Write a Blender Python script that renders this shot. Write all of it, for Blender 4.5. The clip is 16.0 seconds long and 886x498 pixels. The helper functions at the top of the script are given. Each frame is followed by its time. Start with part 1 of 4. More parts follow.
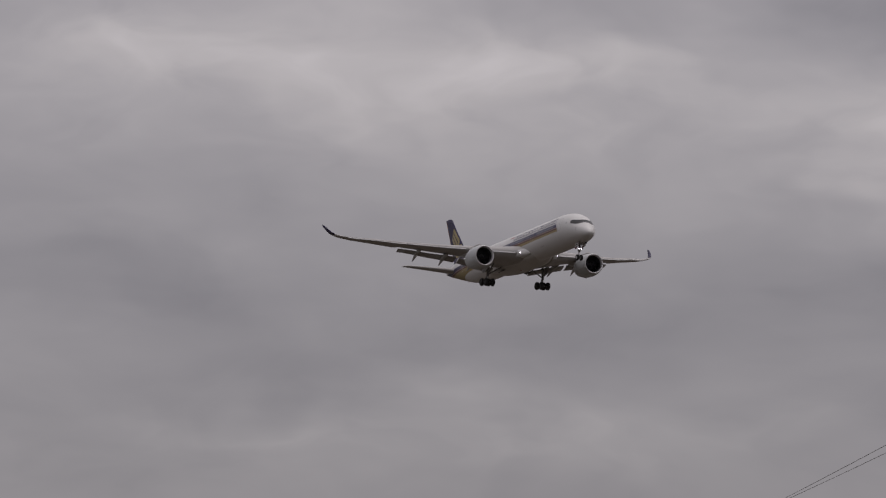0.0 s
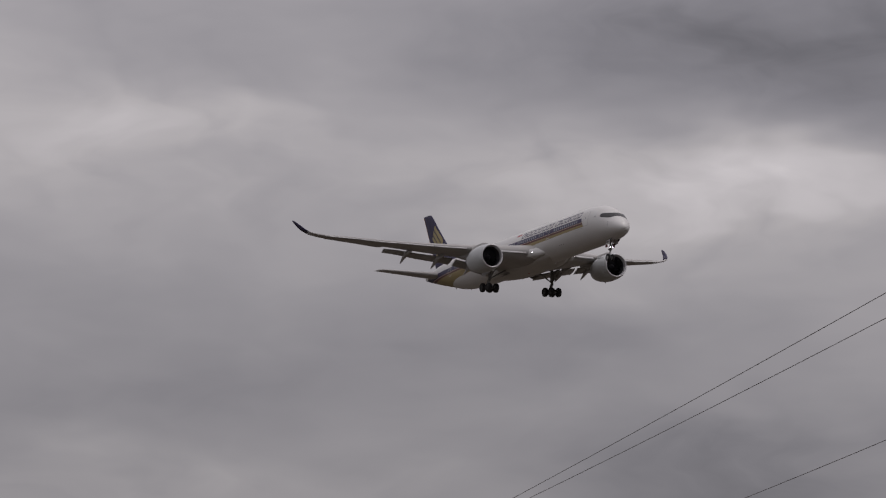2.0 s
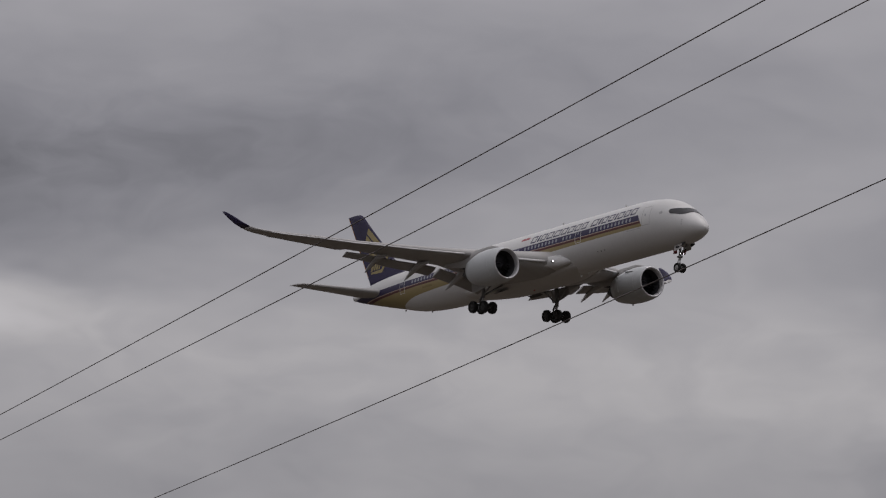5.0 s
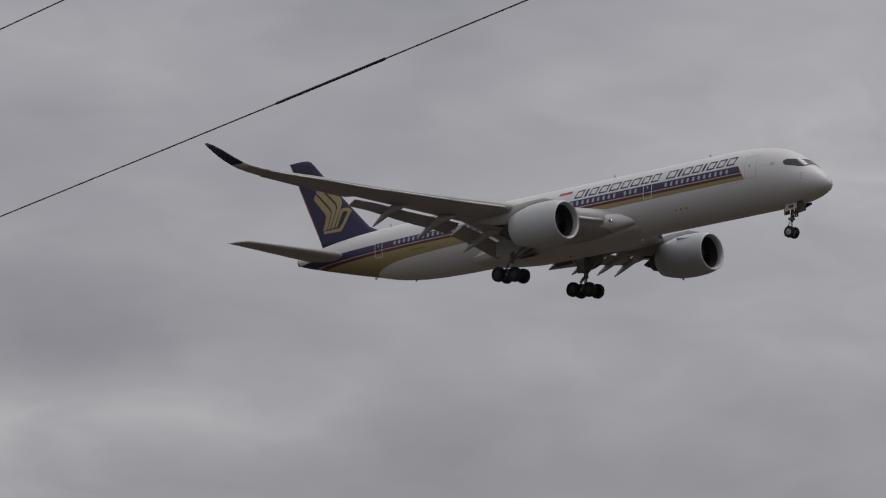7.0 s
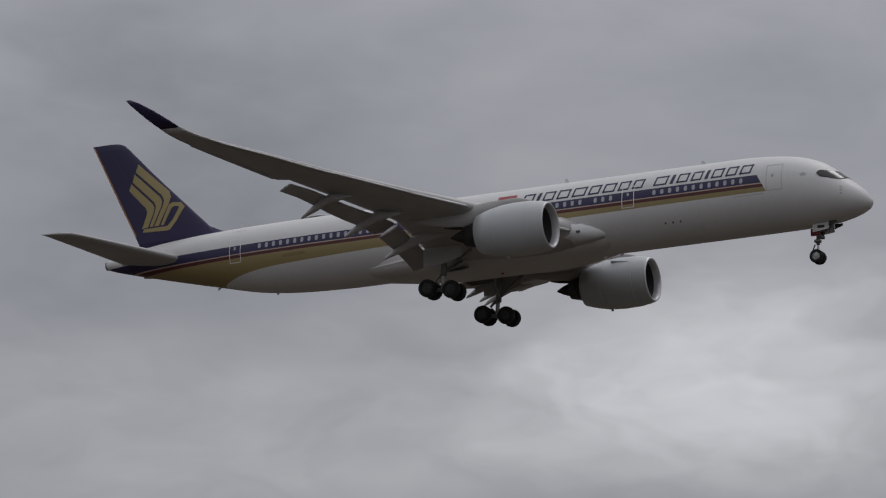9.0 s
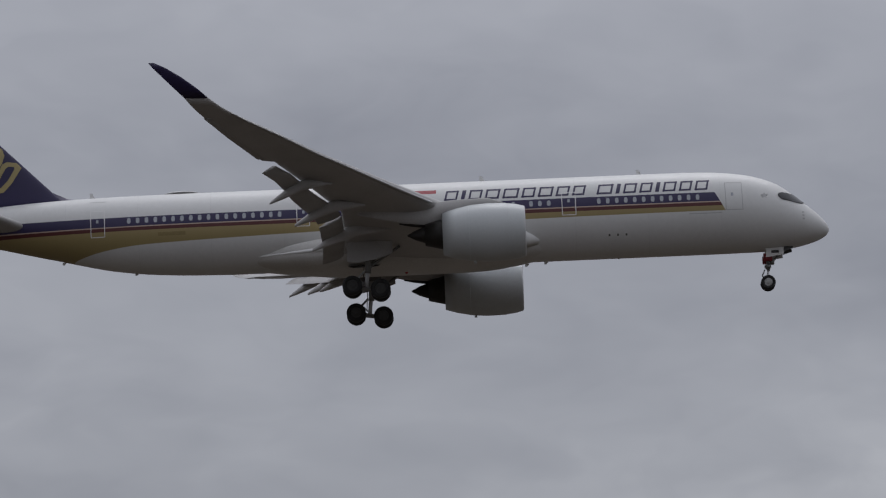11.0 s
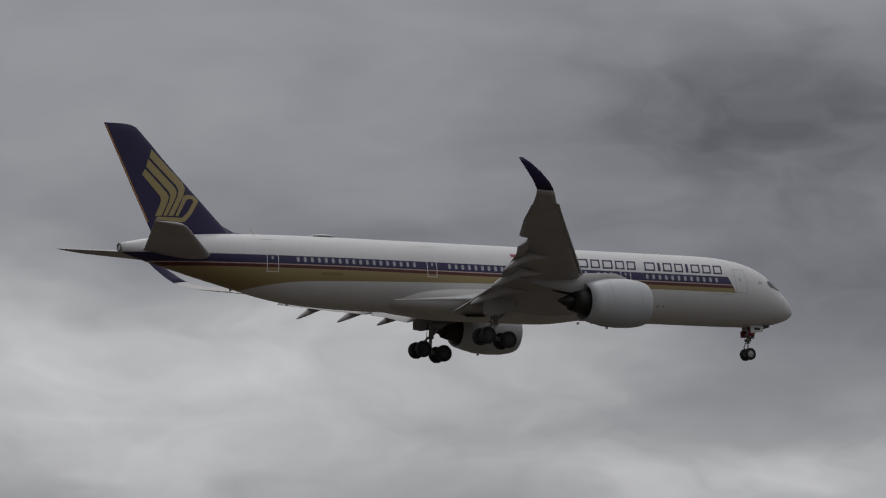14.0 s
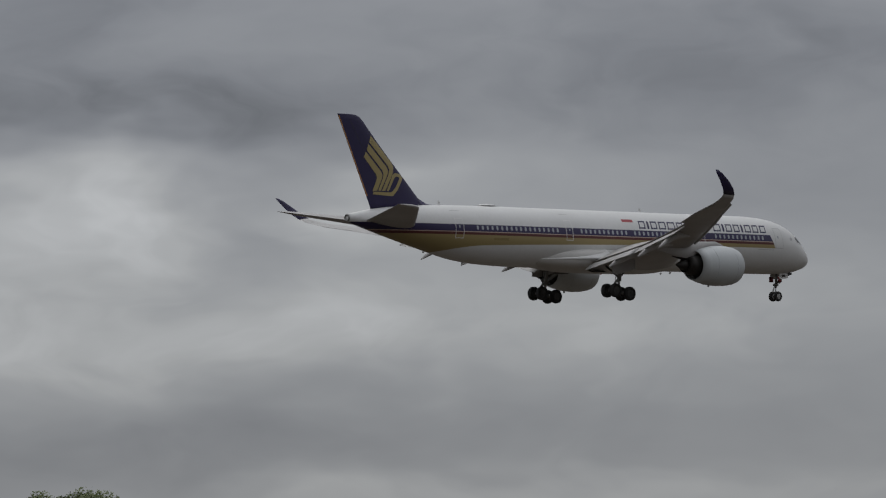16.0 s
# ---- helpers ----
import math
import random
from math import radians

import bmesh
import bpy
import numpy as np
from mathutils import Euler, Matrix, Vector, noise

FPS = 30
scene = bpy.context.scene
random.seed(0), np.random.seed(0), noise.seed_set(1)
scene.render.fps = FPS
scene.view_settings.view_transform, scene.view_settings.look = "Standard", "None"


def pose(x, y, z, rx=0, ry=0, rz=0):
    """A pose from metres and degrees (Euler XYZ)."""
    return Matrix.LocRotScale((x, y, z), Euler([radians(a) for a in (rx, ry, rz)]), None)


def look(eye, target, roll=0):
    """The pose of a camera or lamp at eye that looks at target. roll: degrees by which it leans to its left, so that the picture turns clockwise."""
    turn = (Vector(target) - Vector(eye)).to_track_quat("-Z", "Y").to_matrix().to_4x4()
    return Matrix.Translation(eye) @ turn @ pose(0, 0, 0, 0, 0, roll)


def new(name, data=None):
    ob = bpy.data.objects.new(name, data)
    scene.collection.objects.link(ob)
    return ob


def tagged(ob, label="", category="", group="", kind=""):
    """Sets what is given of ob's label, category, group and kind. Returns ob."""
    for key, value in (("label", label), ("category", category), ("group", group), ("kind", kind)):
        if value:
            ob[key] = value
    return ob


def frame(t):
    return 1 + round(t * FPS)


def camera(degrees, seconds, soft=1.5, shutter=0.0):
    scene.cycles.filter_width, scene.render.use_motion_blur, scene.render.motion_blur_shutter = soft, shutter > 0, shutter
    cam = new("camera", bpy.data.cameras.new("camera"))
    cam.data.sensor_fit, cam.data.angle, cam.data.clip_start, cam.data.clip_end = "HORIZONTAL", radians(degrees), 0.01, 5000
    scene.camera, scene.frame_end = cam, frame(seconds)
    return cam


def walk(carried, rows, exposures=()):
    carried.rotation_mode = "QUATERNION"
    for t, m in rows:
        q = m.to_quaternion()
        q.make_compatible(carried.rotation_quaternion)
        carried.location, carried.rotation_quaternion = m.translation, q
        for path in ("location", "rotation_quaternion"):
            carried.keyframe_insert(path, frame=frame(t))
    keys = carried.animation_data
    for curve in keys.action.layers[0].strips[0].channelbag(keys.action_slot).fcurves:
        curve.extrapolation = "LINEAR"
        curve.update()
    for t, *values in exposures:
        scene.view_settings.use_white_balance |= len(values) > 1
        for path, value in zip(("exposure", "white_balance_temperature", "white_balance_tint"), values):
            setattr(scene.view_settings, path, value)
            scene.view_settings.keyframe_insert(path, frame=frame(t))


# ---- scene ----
EYE = 1.7
cam = camera(10.487, 16.0, soft=1.2)
PATH = [
    (0, pose(0, 0, EYE, 96.951, -0.524, 67.199)),
    (0.5, pose(0, 0, EYE, 97.179, -0.129, 66.166)),
    (1, pose(0, 0, EYE, 97.352, -0.124, 65.112)),
    (1.5, pose(0, 0, EYE, 97.459, -0.381, 64.117)),
    (2, pose(0, 0, EYE, 97.619, -0.075, 62.789)),
    (2.5, pose(0, 0, EYE, 97.700, 0.373, 61.559)),
    (3, pose(0, 0, EYE, 97.867, 0.474, 60.329)),
    (3.5, pose(0, 0, EYE, 98.113, 0.118, 58.788)),
    (4, pose(0, 0, EYE, 98.528, 0.123, 56.555)),
    (6.5, pose(0, 0, EYE, 99.488, 0.138, 44.460)),
    (7, pose(0, 0, EYE, 99.726, 0.152, 41.016)),
    (7.5, pose(0, 0, EYE, 100.201, 0.086, 37.174)),
    (8, pose(0, 0, EYE, 100.406, -0.222, 31.961)),
    (8.5, pose(0, 0, EYE, 100.609, -0.168, 27.810)),
    (9, pose(0, 0, EYE, 100.732, 0.427, 23.061)),
    (11.5, pose(0, 0, EYE, 100.224, 0.255, -5.864)),
    (12, pose(0, 0, EYE, 99.717, 0.067, -10.729)),
    (12.5, pose(0, 0, EYE, 99.252, -0.423, -16.144)),
    (13, pose(0, 0, EYE, 98.975, -0.777, -21.262)),
    (13.5, pose(0, 0, EYE, 98.443, -0.649, -26.791)),
    (14, pose(0, 0, EYE, 98.009, -0.327, -31.239)),
    (14.5, pose(0, 0, EYE, 97.458, -0.043, -34.687)),
    (15, pose(0, 0, EYE, 96.737, 0.314, -37.919)),
    (15.5, pose(0, 0, EYE, 96.034, 0.815, -40.981)),
    (16, pose(0, 0, EYE, 95.381, 0.979, -43.816)),
]
walk(cam, PATH, [(0, 0.03, 6700, 19), (4, 0.0, 6620, 17), (6.5, 0.06, 6520, 15), (7.5, 0.0, 6470, 15), (8, -0.07, 6430, 14), (8.5, 0.03, 6390, 13.5), (9, -0.03, 6350, 13), (11.5, 0.09, 6130, 13), (12.5, -0.12, 6380, 11.5), (13, -0.05, 6400, 11.5), (13.5, -0.20, 6420, 11.5), (14.5, 0.0, 6430, 12), (15.5, 0.07, 6380, 10.5), (16, 0.05, 6350, 9.5)])

# ---- light ----
SUN_EL, SUN_AZ = radians(62), radians(75)
world = bpy.data.worlds.new("overcast_sky")
scene.world = world
world.use_nodes = True
WT = world.node_tree
WT.nodes.clear()


def wmath(op, a, b=None, c=None):
    n = WT.nodes.new("ShaderNodeMath")
    n.operation = op
    for i, v in enumerate((a, b, c)):
        if v is None:
            continue
        if isinstance(v, (int, float)):
            n.inputs[i].default_value = v
        else:
            WT.links.new(v, n.inputs[i])
    return n.outputs[0]


# cloud banks and breaks, by stretches of the sky: azimuth, elevation, half widths in degrees, brightness
CLOUDS_FIRST = [
    (160.9, 6.5, 1.6, 0.50, -0.18), (160.6, 9.4, 1.8, 0.80, 0.28), (158.6, 5.3, 3.0, 0.40, -0.10),
    (156.6, 8.9, 2.6, 0.70, 0.37), (156.0, 5.8, 2.5, 0.50, -0.12), (152.2, 8.1, 1.4, 0.90, 0.22),
    (152.0, 6.6, 1.6, 0.50, -0.21), (151.0, 10.0, 2.2, 0.60, -0.03), (150.0, 8.2, 1.5, 0.60, 0.36),
    (149.0, 5.2, 2.0, 0.80, -0.36), (148.6, 8.35, 1.5, 0.50, 0.44), (146.8, 9.9, 4.4, 0.85, -0.33),
    (146.5, 6.1, 2.2, 0.70, 0.10), (144.5, 8.2, 3.2, 1.00, 0.19), (141.5, 11.2, 3.2, 1.00, -0.16),
    (140.0, 7.5, 3.2, 1.00, 0.21), (135.2, 9.0, 1.6, 0.40, -0.12), (134.6, 7.8, 2.2, 0.70, 0.20)]
CLOUDS_SECOND = [
    (131.0, 11.2, 4.0, 0.60, 0.01), (131.0, 12.8, 2.0, 0.80, -0.27), (131.0, 7.5, 2.0, 0.80, -0.13),
    (128.0, 8.3, 2.5, 0.80, 0.10), (125.0, 10.5, 3.2, 1.00, 0.25), (120.5, 12.8, 2.0, 0.80, 0.13),
    (119.0, 8.2, 3.2, 1.00, 0.16), (117.5, 12.8, 2.0, 0.80, -0.23), (117.0, 9.6, 2.0, 0.60, 0.10),
    (116.0, 10.5, 2.0, 0.80, -0.14), (114.5, 8.2, 2.0, 0.80, 0.15), (110.5, 12.8, 3.5, 0.90, -0.08),
    (109.8, 9.1, 2.4, 0.90, 0.82), (98.0, 8.6, 3.0, 0.80, 0.20), (90.0, 11.9, 4.0, 0.90, -0.17),
    (86.0, 7.0, 2.5, 0.60, 0.33), (81.5, 12.8, 3.2, 1.00, 0.01), (81.5, 10.5, 3.2, 1.00, -0.23)]
CLOUDS_THIRD = [
    (80.0, 8.2, 3.2, 1.00, 0.22), (78.4, 8.7, 1.2, 0.40, -0.27), (77.4, 7.6, 1.4, 0.60, 1.09),
    (77.0, 10.5, 2.6, 1.00, -0.19), (75.5, 7.5, 2.0, 0.80, 0.58), (75.5, 12.8, 2.0, 0.80, 0.26),
    (74.0, 6.6, 1.6, 0.35, 0.92), (74.0, 11.3, 5.5, 0.90, -0.16), (72.6, 7.5, 1.0, 0.50, -0.02),
    (70.4, 8.4, 1.3, 0.60, 0.29), (68.0, 6.8, 3.2, 1.00, 0.46), (68.0, 9.0, 3.2, 1.00, -0.29),
    (68.0, 9.8, 2.0, 0.80, -0.19), (66.5, 6.3, 2.4, 0.45, 0.64), (64.0, 7.6, 1.6, 0.40, 0.16),
    (62.0, 5.2, 1.8, 0.50, 0.25), (62.0, 6.0, 3.2, 1.00, 0.64), (59.6, 8.4, 1.8, 0.45, -0.16)]
CLOUDS_LAST = [
    (59.2, 7.2, 1.3, 0.50, 0.58), (59.0, 9.0, 2.0, 0.80, 0.18), (56.0, 10.5, 3.2, 1.00, -0.19),
    (55.4, 5.2, 2.0, 0.50, 0.94), (54.5, 9.5, 3.0, 0.80, -0.36), (54.5, 7.5, 3.2, 1.00, -0.28),
    (51.5, 4.5, 2.0, 0.80, 0.42), (51.0, 8.3, 1.3, 0.60, -0.16), (50.2, 6.0, 0.9, 0.45, 0.35),
    (50.0, 3.0, 2.0, 0.80, -0.16), (50.0, 9.8, 2.0, 0.80, -0.14), (49.4, 7.0, 2.2, 0.45, -0.28),
    (47.6, 4.3, 1.8, 0.40, 0.42), (46.0, 3.2, 3.5, 0.35, -0.08), (45.6, 2.4, 3.5, 0.25, 0.26),
    (44.0, 7.5, 3.2, 1.00, -0.27), (44.0, 4.5, 2.0, 0.80, 0.23), (41.0, 7.5, 2.0, 0.80, -0.14)]
# smaller wisps, breaks and dark scraps along the way
WISPS = [
    (157.2, 4.75, 3.2, 0.28, 0.20), (148.6, 10.6, 4.0, 0.90, -0.16), (75.4, 7.7, 1.8, 0.35, 0.25), (150.4, 6.0, 1.3, 0.30, 0.10), (147.6, 9.0, 1.0, 0.30, -0.16),
    (115.6, 11.1, 2.6, 1.20, -0.15), (80.6, 7.5, 2.0, 0.35, 0.38), (82.6, 7.6, 1.0, 0.35, 0.32),
    (79.8, 10.5, 1.0, 0.80, 0.08), (76.2, 8.9, 2.3, 0.35, -0.38), (78.0, 7.3, 1.6, 0.55, 0.28),
    (73.2, 7.2, 1.0, 0.50, -0.25), (55.8, 8.6, 3.0, 0.90, -0.15), (60.5, 8.15, 2.6, 0.50, -0.18),
    (62.0, 6.9, 1.8, 0.40, 0.33), (66.5, 7.1, 1.8, 0.40, 0.20), (57.2, 6.5, 0.8, 0.50, 0.25),
    (47.0, 5.6, 0.6, 0.35, 0.30), (48.1, 5.6, 0.6, 0.40, -0.20), (50.2, 6.1, 1.3, 0.60, 0.18),
    (47.0, 2.95, 4.0, 0.25, -0.03)]
SCRAPS = [
    (67.8, 6.95, 0.9, 0.50, 0.32), (64.6, 6.75, 0.7, 0.22, -0.25), (62.0, 6.5, 1.5, 0.50, 0.15),
    (67.0, 10.3, 1.5, 0.80, -0.14), (57.3, 7.0, 1.0, 0.90, 0.18), (50.2, 6.9, 2.0, 0.45, -0.14),
    (48.3, 5.8, 2.2, 0.45, 0.22), (79.4, 9.7, 0.9, 1.30, 0.18), (136.4, 8.5, 1.6, 0.35, -0.16),
    (137.0, 7.1, 1.2, 0.40, 0.15)]


def build_sky():
    co = WT.nodes.new("ShaderNodeTexCoord")
    sep = WT.nodes.new("ShaderNodeSeparateXYZ")
    WT.links.new(co.outputs["Generated"], sep.inputs[0])
    x, y, z = sep.outputs
    az = wmath("MULTIPLY", wmath("ARCTAN2", y, x), 180 / math.pi)
    el = wmath("MULTIPLY", wmath("ARCSINE", z), 180 / math.pi)
    # broken cloud texture, drawn out sideways
    comb = WT.nodes.new("ShaderNodeCombineXYZ")
    WT.links.new(wmath("MULTIPLY", az, 0.32), comb.inputs[0])
    WT.links.new(wmath("MULTIPLY", el, 0.85), comb.inputs[1])
    big = WT.nodes.new("ShaderNodeTexNoise")
    big.inputs["Scale"].default_value, big.inputs["Detail"].default_value = 0.8, 3.0
    big.inputs["Roughness"].default_value = 0.48
    big.inputs["Distortion"].default_value = 0.3
    WT.links.new(comb.outputs[0], big.inputs["Vector"])
    # soft warp for the edges of the banks
    warp = WT.nodes.new("ShaderNodeTexNoise")
    warp.inputs["Scale"].default_value, warp.inputs["Detail"].default_value = 1.1, 3.0
    WT.links.new(comb.outputs[0], warp.inputs["Vector"])
    wsep = WT.nodes.new("ShaderNodeSeparateColor")
    WT.links.new(warp.outputs["Color"], wsep.inputs[0])
    azw = wmath("ADD", az, wmath("MULTIPLY", wmath("SUBTRACT", wsep.outputs[0], 0.5), 3.4))
    elw = wmath("ADD", el, wmath("MULTIPLY", wmath("SUBTRACT", wsep.outputs[1], 0.5), 1.5))
    fine = WT.nodes.new("ShaderNodeTexNoise")
    fine.inputs["Scale"].default_value, fine.inputs["Detail"].default_value = 2.2, 2.5
    fine.inputs["Roughness"].default_value, fine.inputs["Distortion"].default_value = 0.5, 0.2
    comb2 = WT.nodes.new("ShaderNodeCombineXYZ")
    WT.links.new(wmath("MULTIPLY", azw, 0.34), comb2.inputs[0])
    WT.links.new(wmath("MULTIPLY", elw, 0.62), comb2.inputs[1])
    WT.links.new(comb2.outputs[0], fine.inputs["Vector"])
    total = wmath("MULTIPLY", wmath("SUBTRACT", big.outputs[0], 0.5), 0.40)
    total = wmath("MULTIPLY_ADD", wmath("SUBTRACT", fine.outputs[0], 0.5), 0.20, total)
    banks = 0.0
    for a, e, wa, we, k in CLOUDS_FIRST + CLOUDS_SECOND + CLOUDS_THIRD + CLOUDS_LAST + WISPS + SCRAPS:
        u = wmath("MULTIPLY", wmath("SUBTRACT", azw, a), 1 / wa)
        v = wmath("MULTIPLY", wmath("SUBTRACT", elw, e), 1 / we)
        r2 = wmath("ADD", wmath("MULTIPLY", u, u), wmath("MULTIPLY", v, v))
        banks = wmath("MULTIPLY_ADD", wmath("EXPONENT", wmath("MULTIPLY", r2, -0.7)), k, banks)
    # billows inside the banks
    total = wmath("MULTIPLY_ADD", banks, wmath("MULTIPLY_ADD", fine.outputs[0], 1.0, 0.5), total)
    puff = WT.nodes.new("ShaderNodeTexNoise")
    puff.inputs["Scale"].default_value, puff.inputs["Detail"].default_value = 3.6, 4.0
    puff.inputs["Roughness"].default_value, puff.inputs["Distortion"].default_value = 0.5, 0.0
    comb3 = WT.nodes.new("ShaderNodeCombineXYZ")
    WT.links.new(wmath("MULTIPLY", azw, 0.30), comb3.inputs[0])
    WT.links.new(wmath("MULTIPLY", elw, 0.48), comb3.inputs[1])
    WT.links.new(comb3.outputs[0], puff.inputs["Vector"])
    ragged = wmath("MULTIPLY", wmath("SUBTRACT", puff.outputs[0], 0.5), wmath("MINIMUM", wmath("ABSOLUTE", banks), 0.5))
    total = wmath("MULTIPLY_ADD", ragged, 1.0, total)
    # an overcast dome grows brighter towards the zenith
    dome = wmath("MULTIPLY_ADD", wmath("MAXIMUM", z, 0.0), 2.0, 0.66)
    value = wmath("MULTIPLY", wmath("MAXIMUM", wmath("ADD", total, 1.0), 0.35), dome)
    tint = WT.nodes.new("ShaderNodeMix")
    tint.data_type = "RGBA"
    tint.inputs["A"].default_value = (0.305, 0.310, 0.332, 1)
    tint.inputs["B"].default_value = (0.325, 0.326, 0.327, 1)
    WT.links.new(wmath("MULTIPLY_ADD", total, 1.6, 0.5), tint.inputs["Factor"])
    cloud = WT.nodes.new("ShaderNodeBackground")
    WT.links.new(tint.outputs["Result"], cloud.inputs["Color"])
    WT.links.new(value, cloud.inputs["Strength"])
    sky = WT.nodes.new("ShaderNodeTexSky")
    sky.sky_type, sky.sun_disc = "NISHITA", False
    sky.sun_elevation, sky.sun_rotation = SUN_EL, radians(90) - SUN_AZ
    clear = WT.nodes.new("ShaderNodeBackground")
    clear.inputs["Strength"].default_value = 0.06
    WT.links.new(sky.outputs[0], clear.inputs["Color"])
    mix = WT.nodes.new("ShaderNodeMixShader")
    mix.inputs[0].default_value = 0.94
    WT.links.new(clear.outputs[0], mix.inputs[1])
    WT.links.new(cloud.outputs[0], mix.inputs[2])
    out = WT.nodes.new("ShaderNodeOutputWorld")
    WT.links.new(mix.outputs[0], out.inputs["Surface"])


build_sky()
sun = new("sun", bpy.data.lights.new("sun", "SUN"))
sun.data.energy, sun.data.angle, sun.data.color = 0.7, radians(25), (1.0, 0.97, 0.92)
sun.matrix_world = look((math.cos(SUN_EL) * math.cos(SUN_AZ) * 100, math.cos(SUN_EL) * math.sin(SUN_AZ) * 100, math.sin(SUN_EL) * 100), (0, 0, 0))


# ---- materials ----
def material(name, color, rough=0.5, metal=0.0, vary=0.12, scale=1.0, bump=0.0, coat=0.0, second=None):
    """A procedural surface: base colour with grain at two scales, wear in the gloss, and fine relief."""
    m = bpy.data.materials.new(name)
    m.use_nodes = True
    t = m.node_tree
    b = t.nodes["Principled BSDF"]
    co = t.nodes.new("ShaderNodeTexCoord")
    n1 = t.nodes.new("ShaderNodeTexNoise")
    n1.inputs["Scale"].default_value, n1.inputs["Detail"].default_value = 0.35 * scale, 5
    n2 = t.nodes.new("ShaderNodeTexNoise")
    n2.inputs["Scale"].default_value, n2.inputs["Detail"].default_value = 6.0 * scale, 6
    for n in (n1, n2):
        t.links.new(co.outputs["Object"], n.inputs["Vector"])
    add = t.nodes.new("ShaderNodeMath")
    add.operation = "ADD"
    t.links.new(n1.outputs[0], add.inputs[0])
    t.links.new(n2.outputs[0], add.inputs[1])
    ramp = t.nodes.new("ShaderNodeMapRange")
    ramp.inputs["From Min"].default_value, ramp.inputs["From Max"].default_value = 0.65, 1.35
    t.links.new(add.outputs[0], ramp.inputs["Value"])
    mix = t.nodes.new("ShaderNodeMix")
    mix.data_type = "RGBA"
    dark = second or tuple(c * (1 - 2 * vary) for c in color)
    mix.inputs["A"].default_value = (*dark, 1)
    mix.inputs["B"].default_value = (*color, 1)
    t.links.new(ramp.outputs[0], mix.inputs["Factor"])
    t.links.new(mix.outputs["Result"], b.inputs["Base Color"])
    gl = t.nodes.new("ShaderNodeMapRange")
    gl.inputs["To Min"].default_value, gl.inputs["To Max"].default_value = min(1, rough * 1.25), rough * 0.85
    t.links.new(n1.outputs[0], gl.inputs["Value"])
    t.links.new(gl.outputs[0], b.inputs["Roughness"])
    b.inputs["Metallic"].default_value = metal
    b.inputs["Coat Weight"].default_value = coat
    if bump:
        bp = t.nodes.new("ShaderNodeBump")
        bp.inputs["Strength"].default_value = bump
        bp.inputs["Distance"].default_value = 0.05
        t.links.new(n2.outputs[0], bp.inputs["Height"])
        t.links.new(bp.outputs[0], b.inputs["Normal"])
    return m


def glowing(name, color, strength):
    m = material(name, color, 0.3)
    b = m.node_tree.nodes["Principled BSDF"]
    b.inputs["Emission Color"].default_value = (*color, 1)
    b.inputs["Emission Strength"].default_value = strength
    return m


NAVY, GOLD, RED, WHITE = (0.016, 0.0100, 0.058), (0.275, 0.215, 0.092), (0.075, 0.012, 0.012), (0.61, 0.61, 0.60)
PALE = (0.42, 0.32, 0.26)


